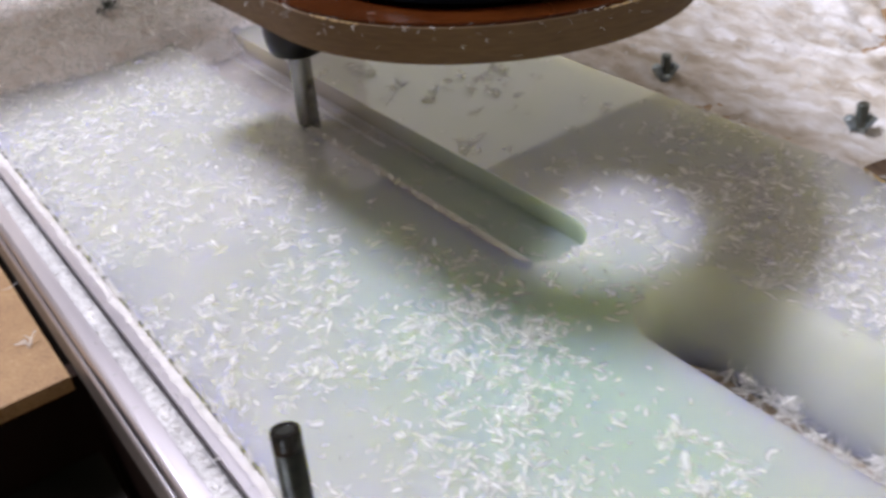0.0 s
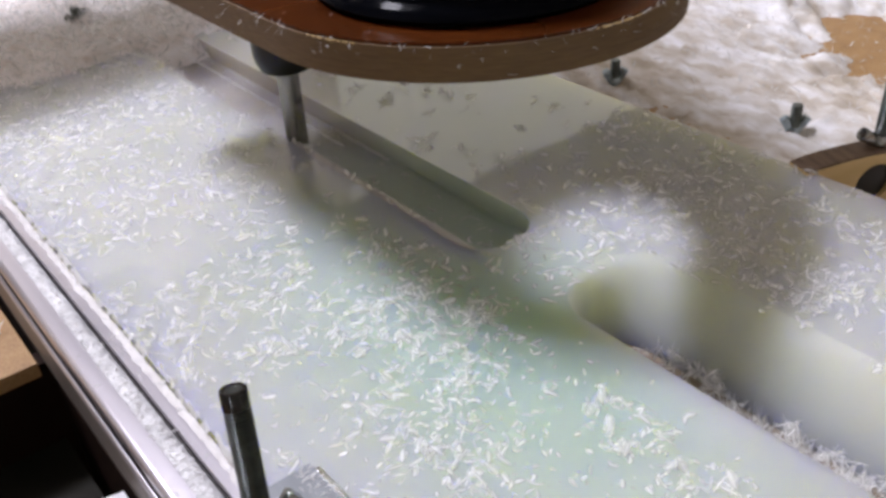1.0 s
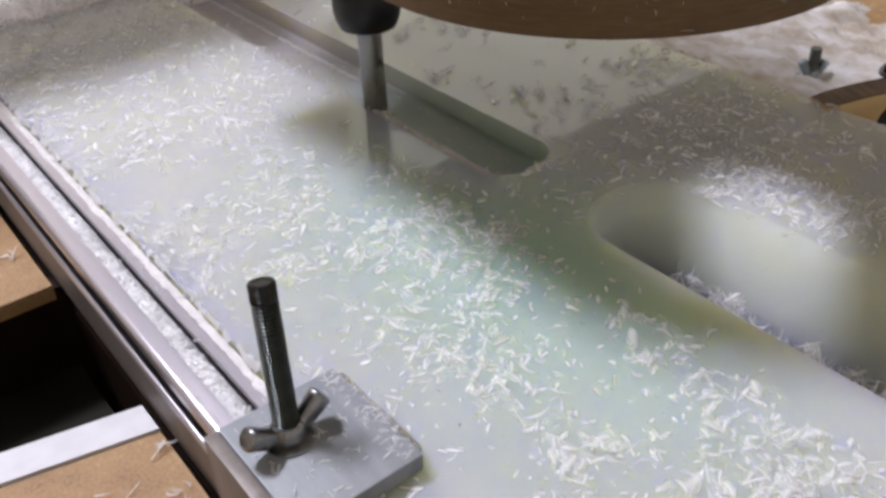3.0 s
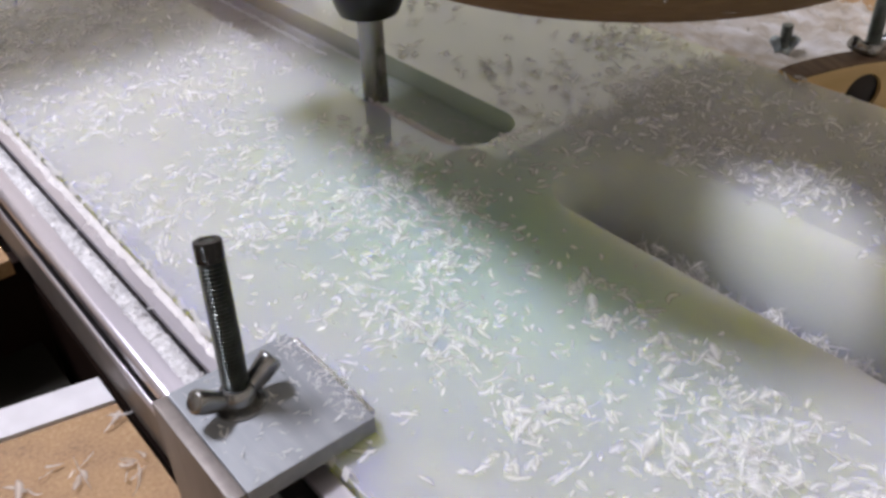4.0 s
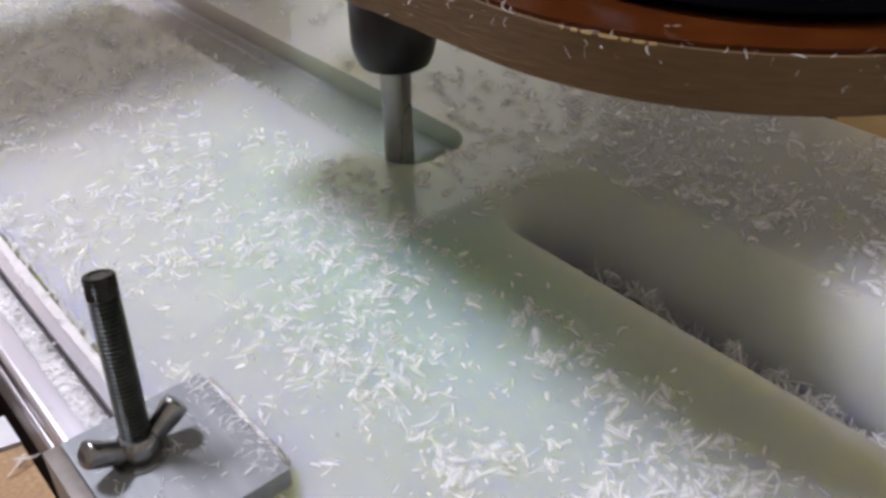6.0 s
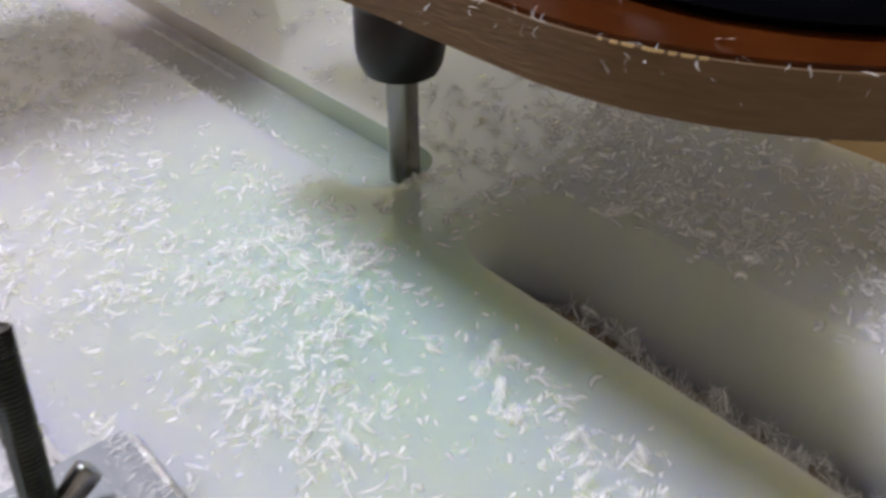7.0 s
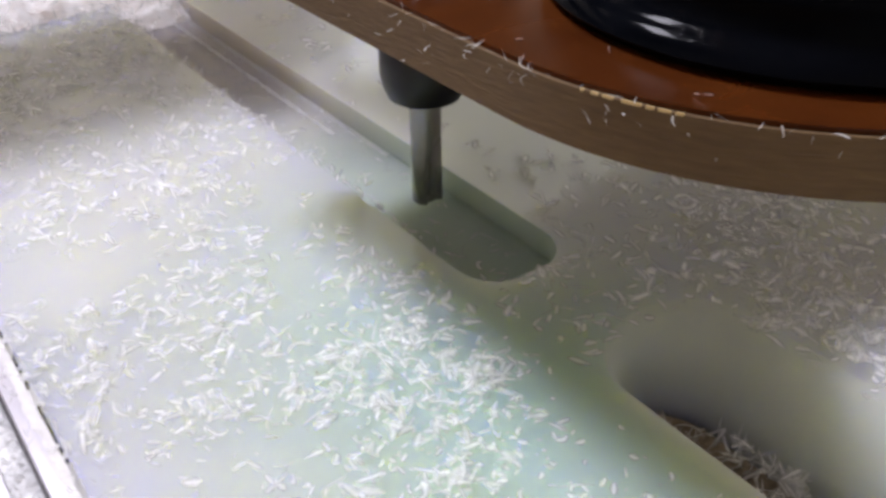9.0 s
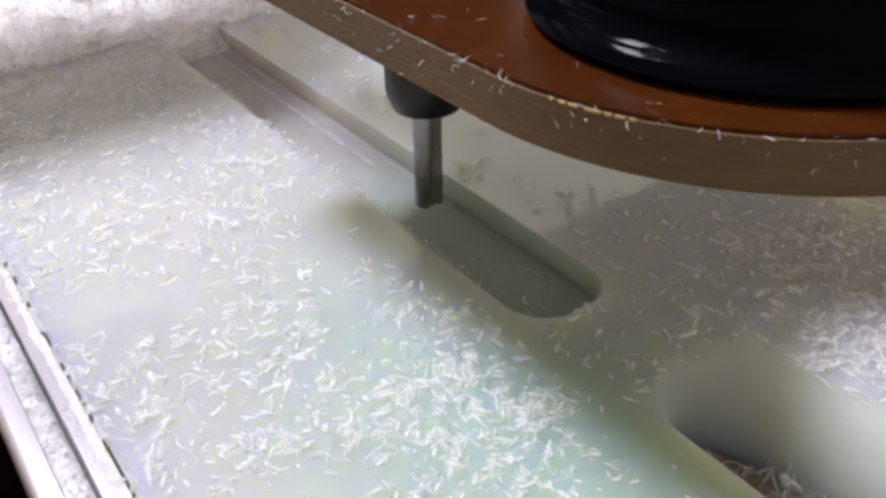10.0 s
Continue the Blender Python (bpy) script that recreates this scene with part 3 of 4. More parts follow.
def arch_clamp():
    """A bow of wood, round on top, with a round hole through it, standing with one toe on the sheet."""
    body = thing("wooden_clamp", "arched pale wooden clamp, its toe resting on the plastic sheet", "clamp", at(1.322, 0.618, 0))
    body.rotation_euler = (0, 0, radians(-20))
    crown = []
    for k in range(19):
        f = k / 18
        crown.append((0.47 * f, 0.005 + 0.012 * math.sin(math.pi * (0.02 + 0.96 * f)) ** 0.85 - 0.12 * f ** 3))
    outline = crown + [(0.47, -0.158), (0.022, -0.158), (0.022, 0.001), (0.0, 0.001)]
    w = U * 0.024
    bm = bmesh.new()
    a = [bm.verts.new((U * x, -w, U * z)) for x, z in outline]
    b = [bm.verts.new((U * x, w, U * z)) for x, z in outline]
    n = len(outline)
    bm.faces.new(a)
    bm.faces.new(b[::-1])
    for k in range(n):
        bm.faces.new((a[k], b[k], b[(k + 1) % n], a[(k + 1) % n]))
    bow = part("bow", bm, PLY, body)
    tool = lathe_bm([(0, -0.03), (U * 0.040, -0.03), (U * 0.040, 0.03), (0, 0.03)], 28)
    bmesh.ops.recalc_face_normals(tool, faces=tool.faces)
    me = bpy.data.meshes.new("tool")
    tool.to_mesh(me)
    tool.free()
    drill = new("tool", me)
    drill.matrix_world = Matrix.Translation((U * 0.155, 0, U * -0.050)) @ pose(0, 0, 0, 90, 0, 0)
    bpy.context.view_layer.update()
    bow.parent = None
    carve(bow, [drill])
    bow.parent = body
    bm = bmesh.new()
    rows = []
    for k, (x, z) in enumerate(crown):
        lift = 0.004 if 0 < k < 18 else 0.001
        rows.append([bm.verts.new((U * x, y, U * (z + dz))) for y, dz in ((-w - 0.0003, 0.0), (-w - 0.0003, lift), (w + 0.0003, lift), (w + 0.0003, 0.0))])
    for r0, r1 in zip(rows, rows[1:]):
        for i in range(3):
            bm.faces.new((r0[i], r0[i + 1], r1[i + 1], r1[i]))
    # a black plug fills the hole and keeps it dark
    plug = part("hole_plug", lathe_bm([(0, -w * 0.75), (U * 0.034, -w * 0.75), (U * 0.039, -w * 0.7), (U * 0.039, w * 0.9), (0, w * 0.9)], 28), BLACK_OXIDE, body, "dark plug filling the hole", 40)
    plug.matrix_local = Matrix.Translation((U * 0.155, 0, U * -0.050)) @ pose(0, 0, 0, -90, 0, 0)
    part("worn_top", bm, BARK, body, "brown ribbed worn top face")
    return body


arch_clamp()
bolt_b = thing("clamp_bolt", "dark threaded steel bolt with wing nut through the wooden clamp", "bolt", at(1.487, 0.560, 0.012))
part("threaded_rod", rod_bm(0.0040, U * 0.20, 0.00159), ROD, bolt_b, smooth=30)
wing_nut(bolt_b, 0.001, 0.0145, -20, STEEL, 0.004)

# ---- the router with its dust shoe ----
router = thing("cnc_router", "milling spindle with black collet, steel cutter and a wooden dust shoe", "router")
R = U * 0.0222
bm = lathe_bm([(0, U * 0.165), (R, U * 0.165), (R, U * 0.10), (R * 0.99, U * 0.094)], 28)
part("cutter_shank", bm, CUTTER, router, "smooth dark steel shank", 40)
bm = bmesh.new()
rows, seg = 26, 28
rings = []
for i in range(rows + 1):
    z = U * (-TIP + 0.001 + (0.096 + TIP - 0.001) * i / rows)
    twist = 0.55 * i / rows
    ring = []
    for k in range(seg):
        a = 2 * math.pi * k / seg
        d = math.cos(2 * (a - twist))
        r = R * (1.0 if d > -0.25 else 1.0 - 0.42 * min(1, (-0.25 - d) / 0.35) * min(1, (rows - i) / 5))
        ring.append(bm.verts.new((r * math.cos(a), r * math.sin(a), z)))
    rings.append(ring)
for a, b in zip(rings, rings[1:]):
    for k in range(seg):
        bm.faces.new((a[k], a[(k + 1) % seg], b[(k + 1) % seg], b[k]))
bm.faces.new(rings[0][::-1])
bm.faces.new(rings[-1])
part("fluted_cutter", bm, CUTTER, router, "fluted steel cutter", 50)
C = U * 0.060
part("collet_nut", lathe_bm([(R, U * 0.150), (C * 0.70, U * 0.150), (C * 0.84, U * 0.154), (C * 0.95, U * 0.170), (C, U * 0.186), (C, U * 0.240), (C * 0.97, U * 0.245), (C * 0.82, U * 0.245), (C * 0.78, U * 0.235), (C * 0.60, U * 0.235)], 56), BLACK_OXIDE, router, "black collet nut", 35)
part("spindle_nose", lathe_bm([(C * 0.66, U * 0.225), (C * 0.66, U * 0.36), (C * 1.2, U * 0.37), (C * 1.25, U * 0.60), (0, U * 0.60)], 40), STEEL, router, "bright steel spindle nose", 40)

part("spindle_motor", lathe_bm([(0, U * 0.44), (U * 0.11, U * 0.44), (U * 0.125, U * 0.46), (U * 0.125, U * 0.775), (0, U * 0.775)], 40), GANTRY, router, "dark spindle motor housing", 40)
# blocks out of view, sized for the shade and dark reflections on the sheet
part("carriage", box_bm((U * -0.15, U * 0.04, U * 0.78), (U * 0.60, U * 0.78, U * 1.02), 0.003), GANTRY, router, "dark carriage block")
# screen sloped along the lamp's rays: dark in reflection, with a thin shadow
bm = bmesh.new()
lean = [(0.68, 0.78), (0.70, 0.78), (1.45, 2.40), (1.43, 2.40)]
ends = [[bm.verts.new((U * x, U * y, U * h)) for y, h in lean] for x in (0.61, 3.4)]
bm.faces.new(ends[0])
bm.faces.new(ends[1][::-1])
for k in range(4):
    bm.faces.new((ends[0][k], ends[0][(k + 1) % 4], ends[1][(k + 1) % 4], ends[1][k]))
part("reflection_screen", bm, GANTRY, router, "unseen dark sloping screen, added for a dark reflection in the sheet")
# two more unseen blocks, placed only to fill out the shadow
part("shade_block", box_bm((U * 0.21, U * -0.25, U * 1.03), (U * 0.47, U * 0.60, U * 1.32), 0.003), GANTRY, router, "unseen dark block, added to shade the right of the sheet")
part("bracket", box_bm((U * -0.15, U * 0.70, U * 1.33), (U * 0.52, U * 1.00, U * 1.98), 0.003), GANTRY, router, "unseen dark block, added to join the carriage and beam shadows")
PX, PY, PR = 0.098, -0.438, 0.334
HP0, HP1 = 0.357, 0.403
shoe_line = arc(PX, PY, PR, 180, 360, 48) + [(PX + PR, y) for y in (-0.3, -0.15, 0.0, 0.15)] + [(x, 0.25) for x in (PX + PR, 0.2, 0.0, PX - PR)] + [(PX - PR, y) for y in (0.15, 0.0, -0.15, -0.3)]
HOLE = 0.142
HX, HY = 0.066, -0.487
shoe = part("dust_shoe", prism_bm([(U * x, U * y) for x, y in shoe_line], U * HP0, U * HP1, 0.0007, (U * HX, U * HY, U * HOLE)), BOARD_EDGE, router, "rounded wooden dust shoe plate with raw brown edge", 35)
top_line = [(U * (PX + (x - PX) * 0.988), U * (PY + (y - PY) * 0.988)) for x, y in shoe_line]
part("varnished_top", prism_bm(top_line, U * HP1 - 0.0004, U * HP1 + 0.0012, 0.0005, (U * HX, U * HY, U * HOLE)), VARNISH, shoe, "glossy orange-brown varnished top face", 35)
rnd = random.Random(31)
bm = bmesh.new()
frayed = []
for x, y in arc(PX, PY, PR, 185, 350, 330):
    o = Vector((x - PX, y - PY, 0)).normalized()
    k = max(0.0, noise.noise((x * 9, y * 9, 3.0)) + 0.20) * 1.1
    frayed.append((Vector((U * x, U * y, U * HP1 + 0.0001)), o, k * rnd.uniform(0.2, 1.0)))
rows = [[bm.verts.new(p - o * 0.0008) for p, o, k in frayed], [bm.verts.new(p + o * (0.0002 + 0.0003 * k) + Vector((0, 0, 0.0003 + 0.0004 * k))) for p, o, k in frayed], [bm.verts.new(p + o * 0.0002 - Vector((0, 0, 0.0002 + 0.0006 * k))) for p, o, k in frayed]]
for a, b in zip(rows, rows[1:]):
    for k in range(len(a) - 1):
        if frayed[k][2] > 0.12:
            bm.faces.new((a[k], a[k + 1], b[k + 1], b[k]))
part("frayed_rim", bm, PLY, shoe, "frayed pale veneer along the upper rim")
B = U * HP1 + 0.001
prt = [(0.210, 0.0), (0.232, 0.0), (0.243, 0.004), (0.248, 0.011), (0.244, 0.019), (0.234, 0.024), (0.226, 0.028), (0.222, 0.034), (0.2205, 0.046), (0.2222, 0.051), (0.2205, 0.056), (0.2170, 0.064), (0.216, 0.076), (0.2155, 0.084), (0.2145, 0.120), (0.2135, 0.132), (0.2115, 0.134), (0.210, 0.128), (0.2085, 0.08), (0.2085, 0.0)]
part("dust_port", lathe_bm([(U * r * 0.93, U * z) for r, z in prt], 72, None, (U * HX, U * HY, B)), BLACK_PLASTIC, shoe, "glossy black stepped hose port", 50)

# ---- the gantry beam that carries the router ----
gantry = thing("gantry_beam", "dark painted machine beam above the plastic sheet", "machine")
part("beam", box_bm((U * -1.6, U * 1.62, ZT + U * 2.0), (U * 3.4, U * 1.90, ZT + U * 2.15), 0.003), GANTRY, gantry)

# unseen, placed so that its shadow makes the dark band across the sheet
part("lower_beam", box_bm((U * -1.6, U * 0.97, ZT + U * 1.03), (U * 0.74, U * 1.47, ZT + U * 1.12), 0.003), GANTRY, gantry)

# ---- shavings ----


def curl_mesh(places, size, lay, seed, wide=1.0):
    """Vertices and faces of many small torn curls, each at (x, y, z) with its own turn, bend, twist and ragged width."""
    rnd = random.Random(seed)
    verts, faces = [], []
    for px, py, pz in places:
        length, width = rnd.uniform(*size), rnd.uniform(0.0011, 0.0024)
        kind = rnd.random()
        if kind < 0.2:
            length, width = length * 1.4, width * 0.45
        elif kind < 0.45:
            length, width = length * 0.55, width * 1.2
        width = min(width * wide, length * min(0.75, 0.30 * wide))
        bend = rnd.choice((-1, 1)) * (rnd.uniform(0.1, 0.9) if rnd.random() < 0.72 else rnd.uniform(0.9, 2.8))
        sway, twist, turn = rnd.uniform(-0.6, 0.6), rnd.gauss(0, 0.9), rnd.uniform(0, 6.283)
        m = Matrix.Rotation(turn, 3, "Z") @ Matrix.Rotation(rnd.gauss(0, lay), 3, "Y") @ Matrix.Rotation(rnd.gauss(0, 0.5), 3, "X")
        n, base = 6, len(verts)
        flat = rnd.random() < 0.6
        x = y = 0.0
        pts, step = [], length / n
        for i in range(n + 1):
            f = i / n
            a = bend * (f - 0.5) + sway * math.sin(3.1 * f)
            if i:
                x, y = x + step * math.cos(a), y + step * math.sin(a)
            w = width * 0.5 * (1 - 0.75 * abs(2 * f - 1) ** 2.2) * rnd.uniform(0.7, 1.25)
            t = twist * (f - 0.5)
            for sgn in (-1, 0, 1):
                if flat:
                    p = Vector((x - sgn * w * math.sin(a), y + sgn * w * math.cos(a) * math.cos(t), sgn * w * math.sin(t)))
                else:
                    p = Vector((x, sgn * w * math.cos(t), abs(y) * 0.75 + sgn * w * math.sin(t)))
                pts.append(m @ p)
        low = min(p.z for p in pts)
        cx, cy = sum(p.x for p in pts) / len(pts), sum(p.y for p in pts) / len(pts)
        for p in pts:
            verts.append((px + p.x - cx, py + p.y - cy, pz + 0.0002 + (p.z - low) * 0.8))
        for i in range(n):
            b = base + 3 * i
            faces += [(b, b + 1, b + 4, b + 3), (b + 1, b + 2, b + 5, b + 4)]
    return verts, faces


def feather(ob):
    """Say how thin each curl is: full along its spine, fading to nothing at its torn edges and ends."""
    thin = ob.data.attributes.new("thinness", "FLOAT", "POINT")
    thin.data.foreach_set("value", [1.0 if k % 3 != 1 else 0.0 if 3 < k % 21 < 17 else 0.6 for k in range(len(ob.data.vertices))])
    return ob


def flakes(name, places, label, size=(0.0036, 0.0090), lay=0.22, seed=1, wide=1.0):
    verts, faces = curl_mesh(places, size, lay, seed, wide)
    return tagged(feather(mesh_ob(name, verts, faces, SHAVING, None, True)), label, "shavings", kind="stuff")


def inside_cut(x, y):
    if GX0 - 0.006 < x < GX1 + 0.006 and GY0 - 0.006 < y < GY1:
        return True
    return TX0 - 0.006 < x < TX1 + 0.014 and y < TEND + 0.005


def scatter(count, x0, x1, y0, y1, h, seed, clump=0.0, freq=5.0, keep=None):
    """Places over a rectangle of the plan, gathered into clumps by noise."""
    rnd, got = random.Random(seed), []
    tries = 0
    while len(got) < count and tries < count * 60:
        tries += 1
        x, y = rnd.uniform(x0, x1), rnd.uniform(y0, y1)
        if keep and not keep(x, y):
            continue
        if clump:
            v = noise.noise((x * freq, y * freq, seed * 3.1)) * 0.5 + 0.5 + 0.25 * noise.noise((x * freq * 3, y * freq * 3, seed))
            if v < 0.5 + (rnd.random() - 0.5) * 2 * (1 - clump):
                continue
        got.append(at(x, y, h))
        if clump > 0.75:
            for _ in range(rnd.choice((0, 1, 2, 3, 4))):
                a, r = rnd.uniform(0, 6.283), rnd.uniform(0.004, 0.017)
                cx, cy = x + r * math.cos(a), y + r * math.sin(a)
                if x0 < cx < x1 and y0 < cy < y1 and not (keep and not keep(cx, cy)):
                    got.append(at(cx, cy, h) + Vector((0, 0, rnd.uniform(0, 0.0012))))
    return got


on_slab = lambda x, y: not inside_cut(x, y)
thin_rnd = random.Random(8)


def sheet_spread(x, y):
    """Bare near the sawn edge and along the cuts, thick along the middle of the sheet."""
    dense = 0.30 + 0.70 * min(1, max(0, (x - 0.32) / 0.16)) if y < 0.8 else 1.0
    dense *= 1 - 0.35 * min(1, max(0, (y - 0.80) / 0.35))
    if x > (0.648 if y < 0.66 else 0.668 if y > 0.9 else 0.69) + 0.02 * noise.noise((y * 14, 0.0, 3.0)):
        dense = 0.05
    return on_slab(x, y) and thin_rnd.random() < dense


flakes("sheet_shavings", scatter(3000, 0.23, 0.71, -0.1, 1.9, 0.0, 11, 0.8, 6.5, sheet_spread) + scatter(1300, 0.23, 0.72, 1.25, 2.2, 0.0, 12, 0.55, 7, on_slab) + scatter(700, 0.23, 0.72, 1.72, 2.15, 0.0, 62, 0.2, 6, on_slab), "curled white plastic shavings strewn over the sheet", (0.0034, 0.0094), seed=2, wide=2.0)
flakes("fine_sheet_shavings", scatter(1000, 0.28, 0.70, 0.1, 0.95, 0.0, 11, 0.7, 6.5, sheet_spread) + scatter(450, 0.30, 0.69, 0.15, 0.95, 0.0, 63, 0.55, 11, sheet_spread), "fine white plastic flecks between the larger curls", (0.0014, 0.0042), 0.3, seed=52, wide=2.6)
flakes("groove_side_shavings", scatter(300, 0.875, 1.33, 0.75, 2.3, 0.0, 13, 0.8, 7, on_slab) + scatter(110, 0.72, 0.95, 0.64, 0.80, 0.0, 17, 0.2, 7, on_slab) + scatter(170, 0.89, 1.3, 0.85, 1.7, 0.0, 29, 0.8, 9, on_slab), "sparse white plastic shavings beside the groove", (0.0036, 0.0092), seed=3, wide=2.5)
flakes("slot_side_shavings", scatter(1500, 0.92, 1.33, -0.1, 0.80, 0.0, 14, 0.76, 6, on_slab) + scatter(420, 0.93, 1.25, 0.15, 0.60, 0.0, 24, 0.3, 9, on_slab) + scatter(520, 0.97, 1.33, 0.55, 1.0, 0.0, 64, 0.6, 8, on_slab) + scatter(300, 0.97, 1.08, 0.36, 0.56, 0.0, 65, 0.55, 12, on_slab), "thick drift of white plastic shavings beside the slot", (0.0030, 0.0080), seed=4, wide=2.5)
flakes("groove_shavings", scatter(260, GX0 + 0.01, GX1 - 0.01, 1.15, 2.25, -GDEEP, 15, 0.3, 8) + scatter(60, GX0 + 0.02, GX1 - 0.02, 0.83, 1.2, -GDEEP, 25, 0.3, 8) + scatter(40, GX0 + 0.05, GX1 + 0.03, 0.775, 0.80, 0.0, 26, 0.0) + scatter(30, GX1 + 0.008, GX1 + 0.03, 0.80, 0.92, 0.0, 27, 0.0), "white shavings lying in the milled groove", seed=5)
flakes("slot_shavings", [p + Vector((0, 0, U * 0.06 * abs(noise.noise(p * 60)))) for p in scatter(2400, TX0 + 0.006, TX1 - 0.062, -0.3, TEND - 0.13, -0.114, 16, 0.35, 14) + scatter(2600, TX0 + 0.006, TX1 - 0.062, -0.3, TEND - 0.20, -0.112, 37, 0.0) + scatter(130, TX0 + 0.01, TX1 - 0.07, TEND - 0.15, TEND - 0.04, -0.114, 36, 0.0)], "tangle of shavings on the slot floor", (0.004, 0.011), 0.7, seed=6, wide=1.1)
flakes("edge_shavings", scatter(340, 0.228, 0.262, 0.6, 2.3, 0.0, 18, 0.3, 9), "shavings along the edge of the sheet", (0.0015, 0.0048), 0.15, seed=7)
flakes("rail_shavings", scatter(620, 0.1705, 0.191, 0.6, 2.3, -0.0175, 19, 0.25, 9) + scatter(70, 0.145, 0.22, 0.62, 2.3, RAIL_H, 20, 0.6, 9), "shavings caught in the slot of the rail", (0.0012, 0.0036), 0.3, seed=8, wide=1.4)
flakes("shelf_shavings", scatter(150, -0.35, 0.125, 0.2, 0.80, H_TABLE, 21, 0.85, 11) + scatter(55, -0.12, 0.122, 0.40, 0.80, H_TABLE, 28, 0.8, 16) + scatter(170, -0.5, 0.125, 1.26, 2.2, H_TABLE, 22, 0.85, 9), "white shavings on the particle board shelves", (0.006, 0.012), 0.4, seed=9, wide=1.9)
flakes("groove_edge_shavings", [at(x, y, 0.0) for x, y in flakes_along if noise.noise((0.0, y * 9, 4.0)) > -0.15], "ragged white shavings clinging along the groove edge", (0.0018, 0.0052), 0.5, seed=59, wide=1.8)
flakes("clamp_shavings", scatter(110, 0.14, 0.28, 0.42, 0.585, PLATE_TOP, 23, 0.4, 20) + scatter(90, 0.258, 0.281, 0.425, 0.588, PLATE_TOP, 66, 0.3, 20), "fine shavings on the clamp plate", (0.0014, 0.0046), 0.2, seed=10)


def heap(name, x0, x1, y0, y1, height, label, seed, material, thick, count=9000, size=(0.004, 0.010), hill=0.5, nx=220, ny=220):
    """A low drift of shavings on the bench, as one rough sheet of hills."""
    verts, faces = [], []
    for j in range(ny + 1):
        for i in range(nx + 1):
            x, y = x0 + (x1 - x0) * i / nx, y0 + (y1 - y0) * j / ny
            p = Vector((x, y, seed))
            edge = min(i, nx - i, j, ny - j) / 8
            h = height(x, y) * (1 - 0.3 * hill + hill * noise.noise(p * 3.0)) + 0.012 * noise.noise(p * 14) + 0.012 * noise.noise(p * 40) + 0.007 * noise.noise(p * 90)
            if edge < 1:
                h = h * edge - 0.02 * (1 - edge)
            verts.append(at(x, y, H_TABLE + h))
    for j in range(ny):
        for i in range(nx):
            k = j * (nx + 1) + i
            faces.append((k, k + 1, k + nx + 2, k + nx + 1))
    ob = mesh_ob(name, verts, faces, material, None, True)
    tagged(ob, label, "shavings", kind="stuff")
    rnd, got = random.Random(seed), []
    while len(got) < count:
        v = verts[rnd.randrange(len(verts))]
        if v.z > ZT + U * (H_TABLE + 0.006) and rnd.random() < thick(v.x / U, v.y / U):
            got.append(v + Vector((rnd.uniform(-0.004, 0.004), rnd.uniform(-0.004, 0.004), 0.0)))
    flakes(name + "_top", got, "loose white shavings on top of the drift", size, 0.6, seed=seed + 30)


def right_height(x, y):
    near = 0.003 + 0.045 * min(1, max(0, (x - 1.50) / 0.85))
    bare = min(1, max(0, abs(x - 2.44) / 0.24 + max(0, y - 1.10) / 0.15 + max(0, 0.75 - y) / 0.2 - 0.55 + 0.9 * noise.noise((x * 9, y * 9, 4.0)) + 0.5 * noise.noise((x * 28, y * 28, 7.0))))
    return near * bare + 0.03 * min(1, max(0, (y - 1.2) / 0.5)) - 0.03 * (1 - bare)


heap("bench_drift", 1.337, 4.2, 0.1, 3.6, right_height, "drift of pale plastic shavings on the bench beside the sheet", 41, HEAP, lambda x, y: 0.03 + 0.9 * min(1, max(0, (x - 1.6) / 0.6)), 13000)
heap("far_drift", -1.6, 1.5, 1.96, 4.4, lambda x, y: 0.092 + 0.092 * min(1, max(0, y - 1.96) / 0.22) + 0.045 * min(1, max(0, y - 2.16) / 0.9), "white heap of shavings beyond the end of the sheet", 42, PALE_HEAP, lambda x, y: 1.0 if y < 2.9 and -0.3 < x < 1.4 else 0.05, 9000, (0.006, 0.014), 0.12)


# shavings that cling to the dust shoe and ride with it
rnd = random.Random(77)
cling = []
while len(cling) < 34:
    x, y = rnd.uniform(PX - PR, PX + PR), rnd.uniform(PY - PR, 0.2)
    d = math.hypot(x - PX, y - PY)
    if (y < PY and d > PR * 0.985) or (d < 0.262 and not 0.205 < d < 0.215):
        continue
    if d < 0.262 and (d < 0.205 or rnd.random() < 0.6):
        continue
    cling.append(Vector((U * x, U * y, U * HP1 + 0.0013 + (U * 0.058 if d < 0.22 else U * 0.03 if d < 0.252 else 0.0))))
verts, faces = curl_mesh(cling, (0.0020, 0.0050), 0.3, 78, 0.6)
tagged(feather(mesh_ob("clinging_shavings", verts, faces, SHAVING, shoe, True)), "white shavings lying on the shoe", kind="stuff")
rims = []
for k in range(230):
    a = radians(rnd.uniform(180, 360)) if k % 3 else None
    rr = U * (PR + 0.0015)
    z = U * (HP0 + (HP1 - HP0) * min(1.0, abs(rnd.gauss(0.95, 0.35))))
    if a is None:
        rims.append(Vector((U * (PX - PR - 0.001), U * rnd.uniform(PY, 0.15), z)))
    else:
        rims.append(Vector((U * PX + rr * math.cos(a), U * PY + rr * math.sin(a), z)))
verts, faces = curl_mesh(rims, (0.0016, 0.0046), 1.2, 79, 0.55)
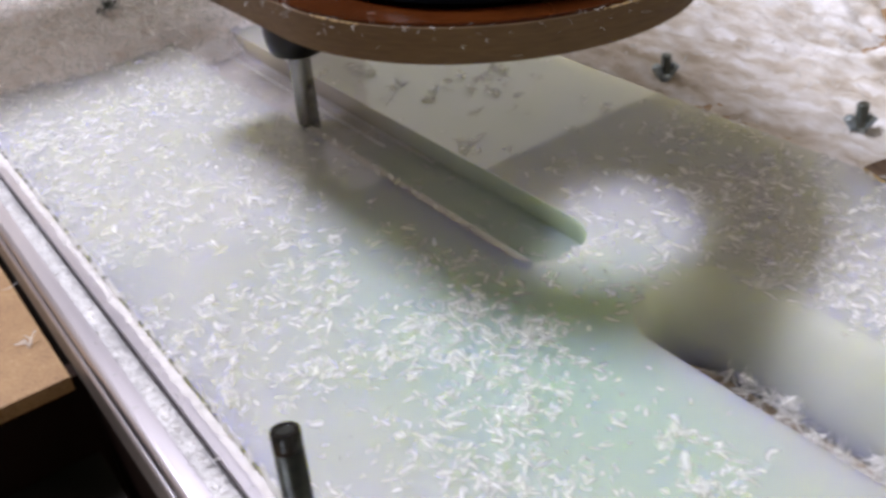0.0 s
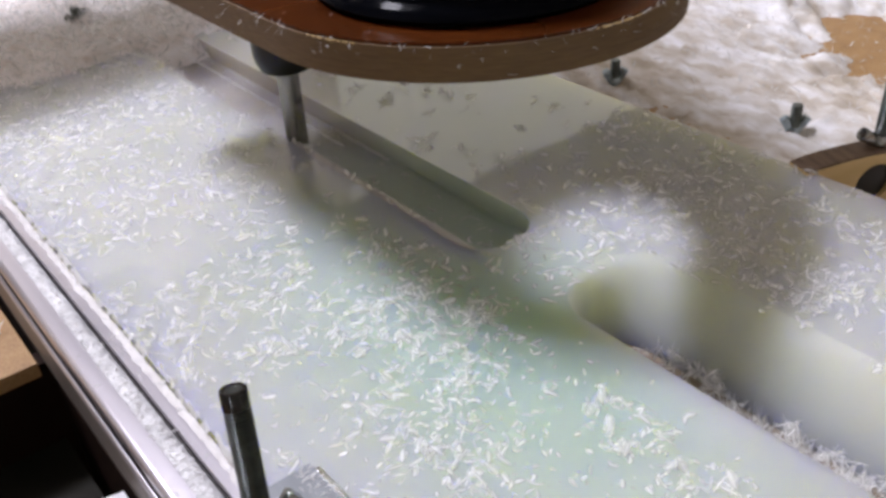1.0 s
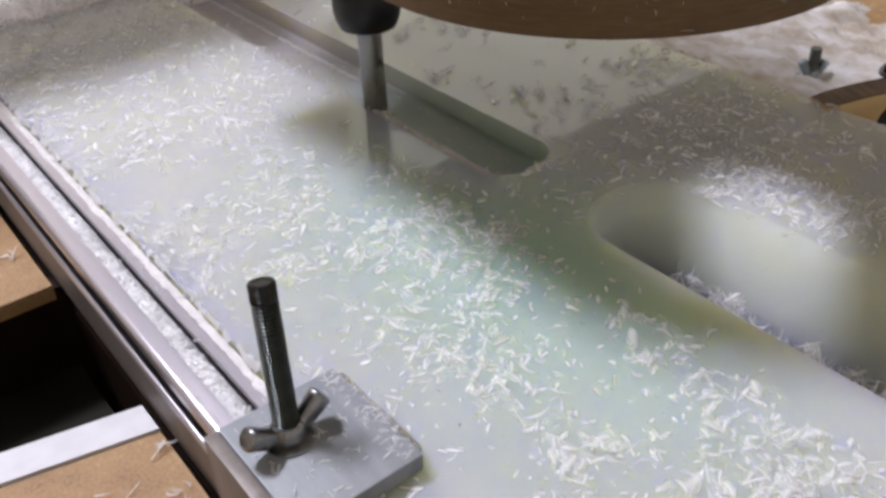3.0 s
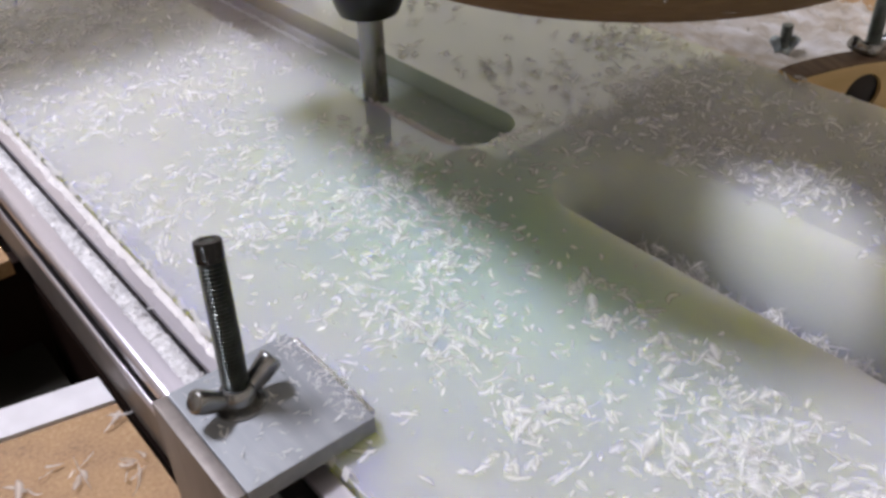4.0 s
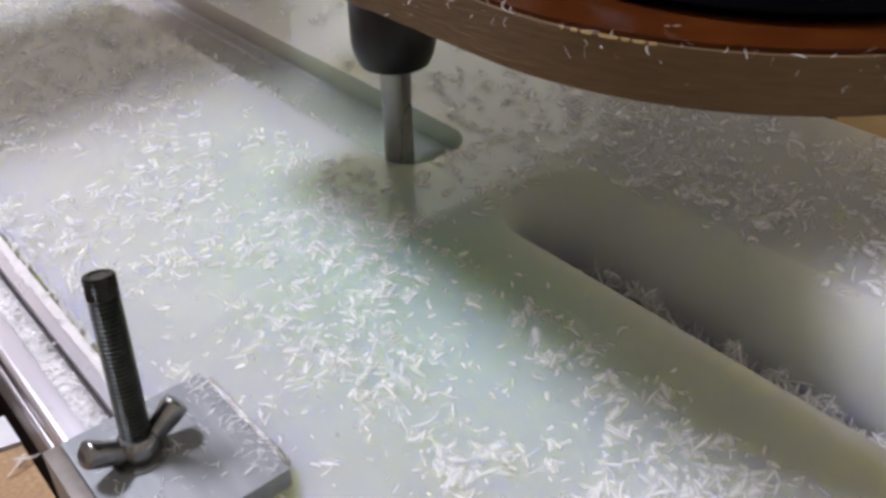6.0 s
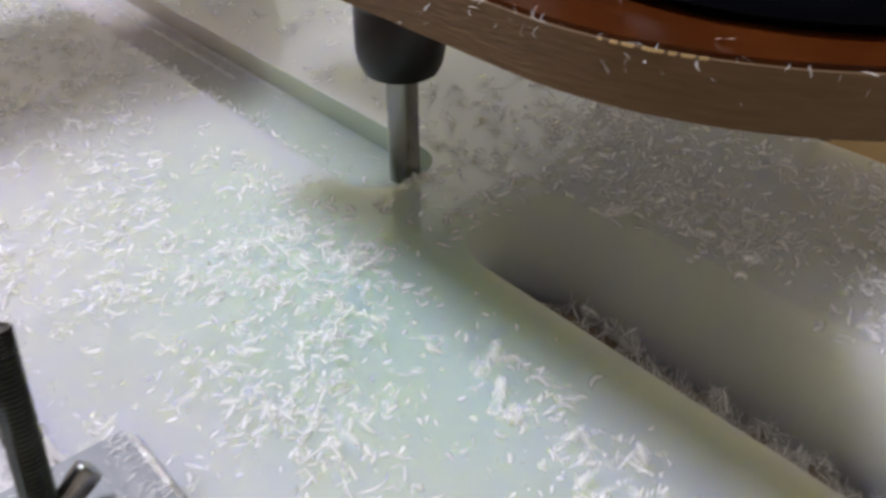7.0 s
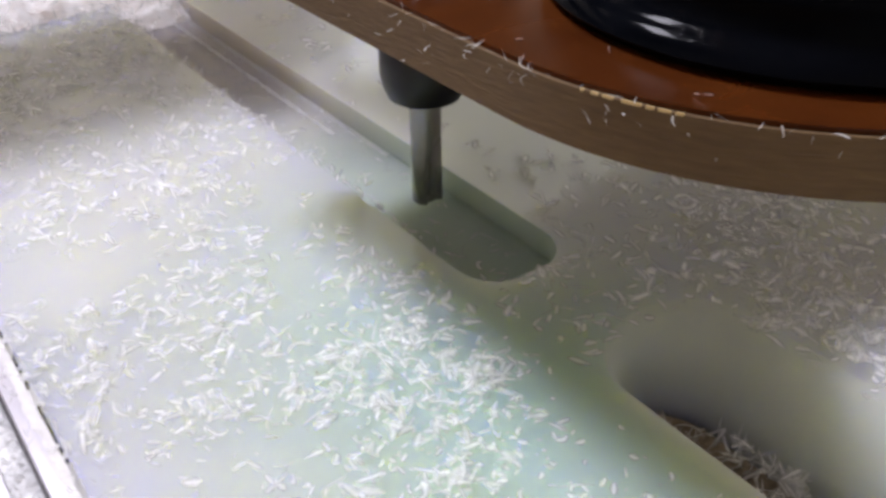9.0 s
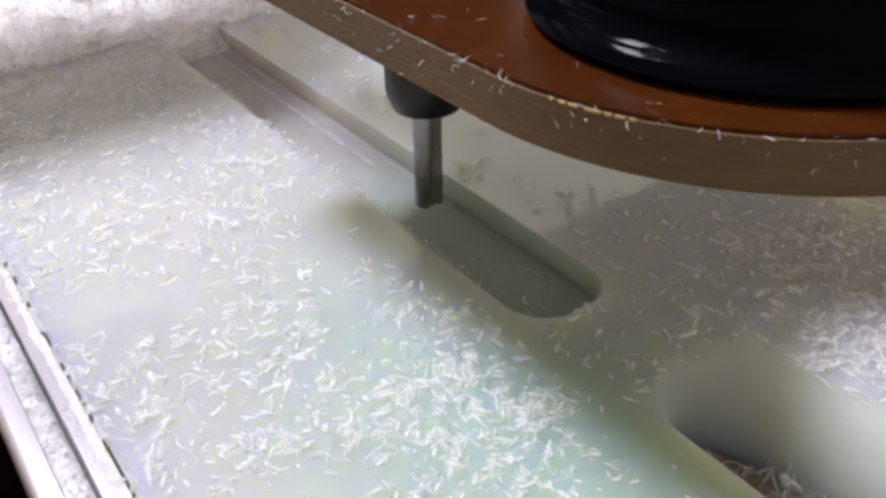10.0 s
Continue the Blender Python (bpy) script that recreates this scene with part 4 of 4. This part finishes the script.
tagged(feather(mesh_ob("rim_dust", verts, faces, SHAVING, shoe, True)), "white shavings clinging to the rim", kind="stuff")

flakes("bench_shavings", scatter(500, 1.9, 2.9, 0.6, 1.4, H_TABLE, 55, 0.35, 4), "loose shavings on the bare bench top", (0.004, 0.010), 0.4, seed=56)
flakes("rail_lip_shavings", scatter(110, 0.203, 0.224, 0.6, 2.3, RAIL_H + 0.002, 57, 0.3, 8), "fine white shavings along the inner lip of the rail", (0.002, 0.0055), 0.15, seed=58)

# a stud at the far end, wrapped in shavings
far_stud = thing("far_stud", "dark steel stud wrapped in a tuft of shavings", "bolt", at(0.672, 2.43, 0.0))
part("threaded_rod", rod_bm(0.0040, 0.018, 0.00159, 14, 4), ROD, far_stud, smooth=30)
wing_nut(far_stud, 0.006, 0.0115, 30, STEEL, 0.004)
rnd = random.Random(91)
tuft = [Vector((rnd.gauss(0, 0.007), rnd.gauss(0, 0.007), rnd.uniform(0.002, 0.022))) for _ in range(150)]
verts, faces = curl_mesh(tuft, (0.005, 0.010), 0.9, 92)
tagged(feather(mesh_ob("tuft", verts, faces, SHAVING, far_stud, True)), "tangle of shavings caught on the stud", kind="stuff")

# ---- movement ----


def motions():
    """The router mills down the groove, steps over, and comes back; the beam follows it along the bench."""
    way = [(0.0, 0.745, 1.498), (2.0, 0.748, 1.282), (4.0, 0.750, 1.066), (5.5, 0.750, 0.905), (6.2, 0.750, 0.832), (6.36, 0.752, 0.824), (6.6, 0.775, 0.821),
           (6.84, 0.803, 0.822), (6.96, 0.811, 0.828), (7.5, 0.811, 0.887), (8.5, 0.811, 0.997), (10.0, 0.811, 1.162)]
    walk(router, [(t, Matrix.Translation(at(x, y))) for t, x, y in way])
    walk(gantry, [(t, Matrix.Translation((0, U * y, 0))) for t, x, y in way])
    for k, piece in enumerate(strip_pieces):
        rows = []
        for t, x, y in way:
            ahead = max(0.0, (y if t < 6.2 else GY0) - GY0)
            rows.append((t, Matrix.Translation(at(GX0 - 0.001, GY0 + ahead * (k + 1) / 4))))
        walk(piece, rows)


motions()
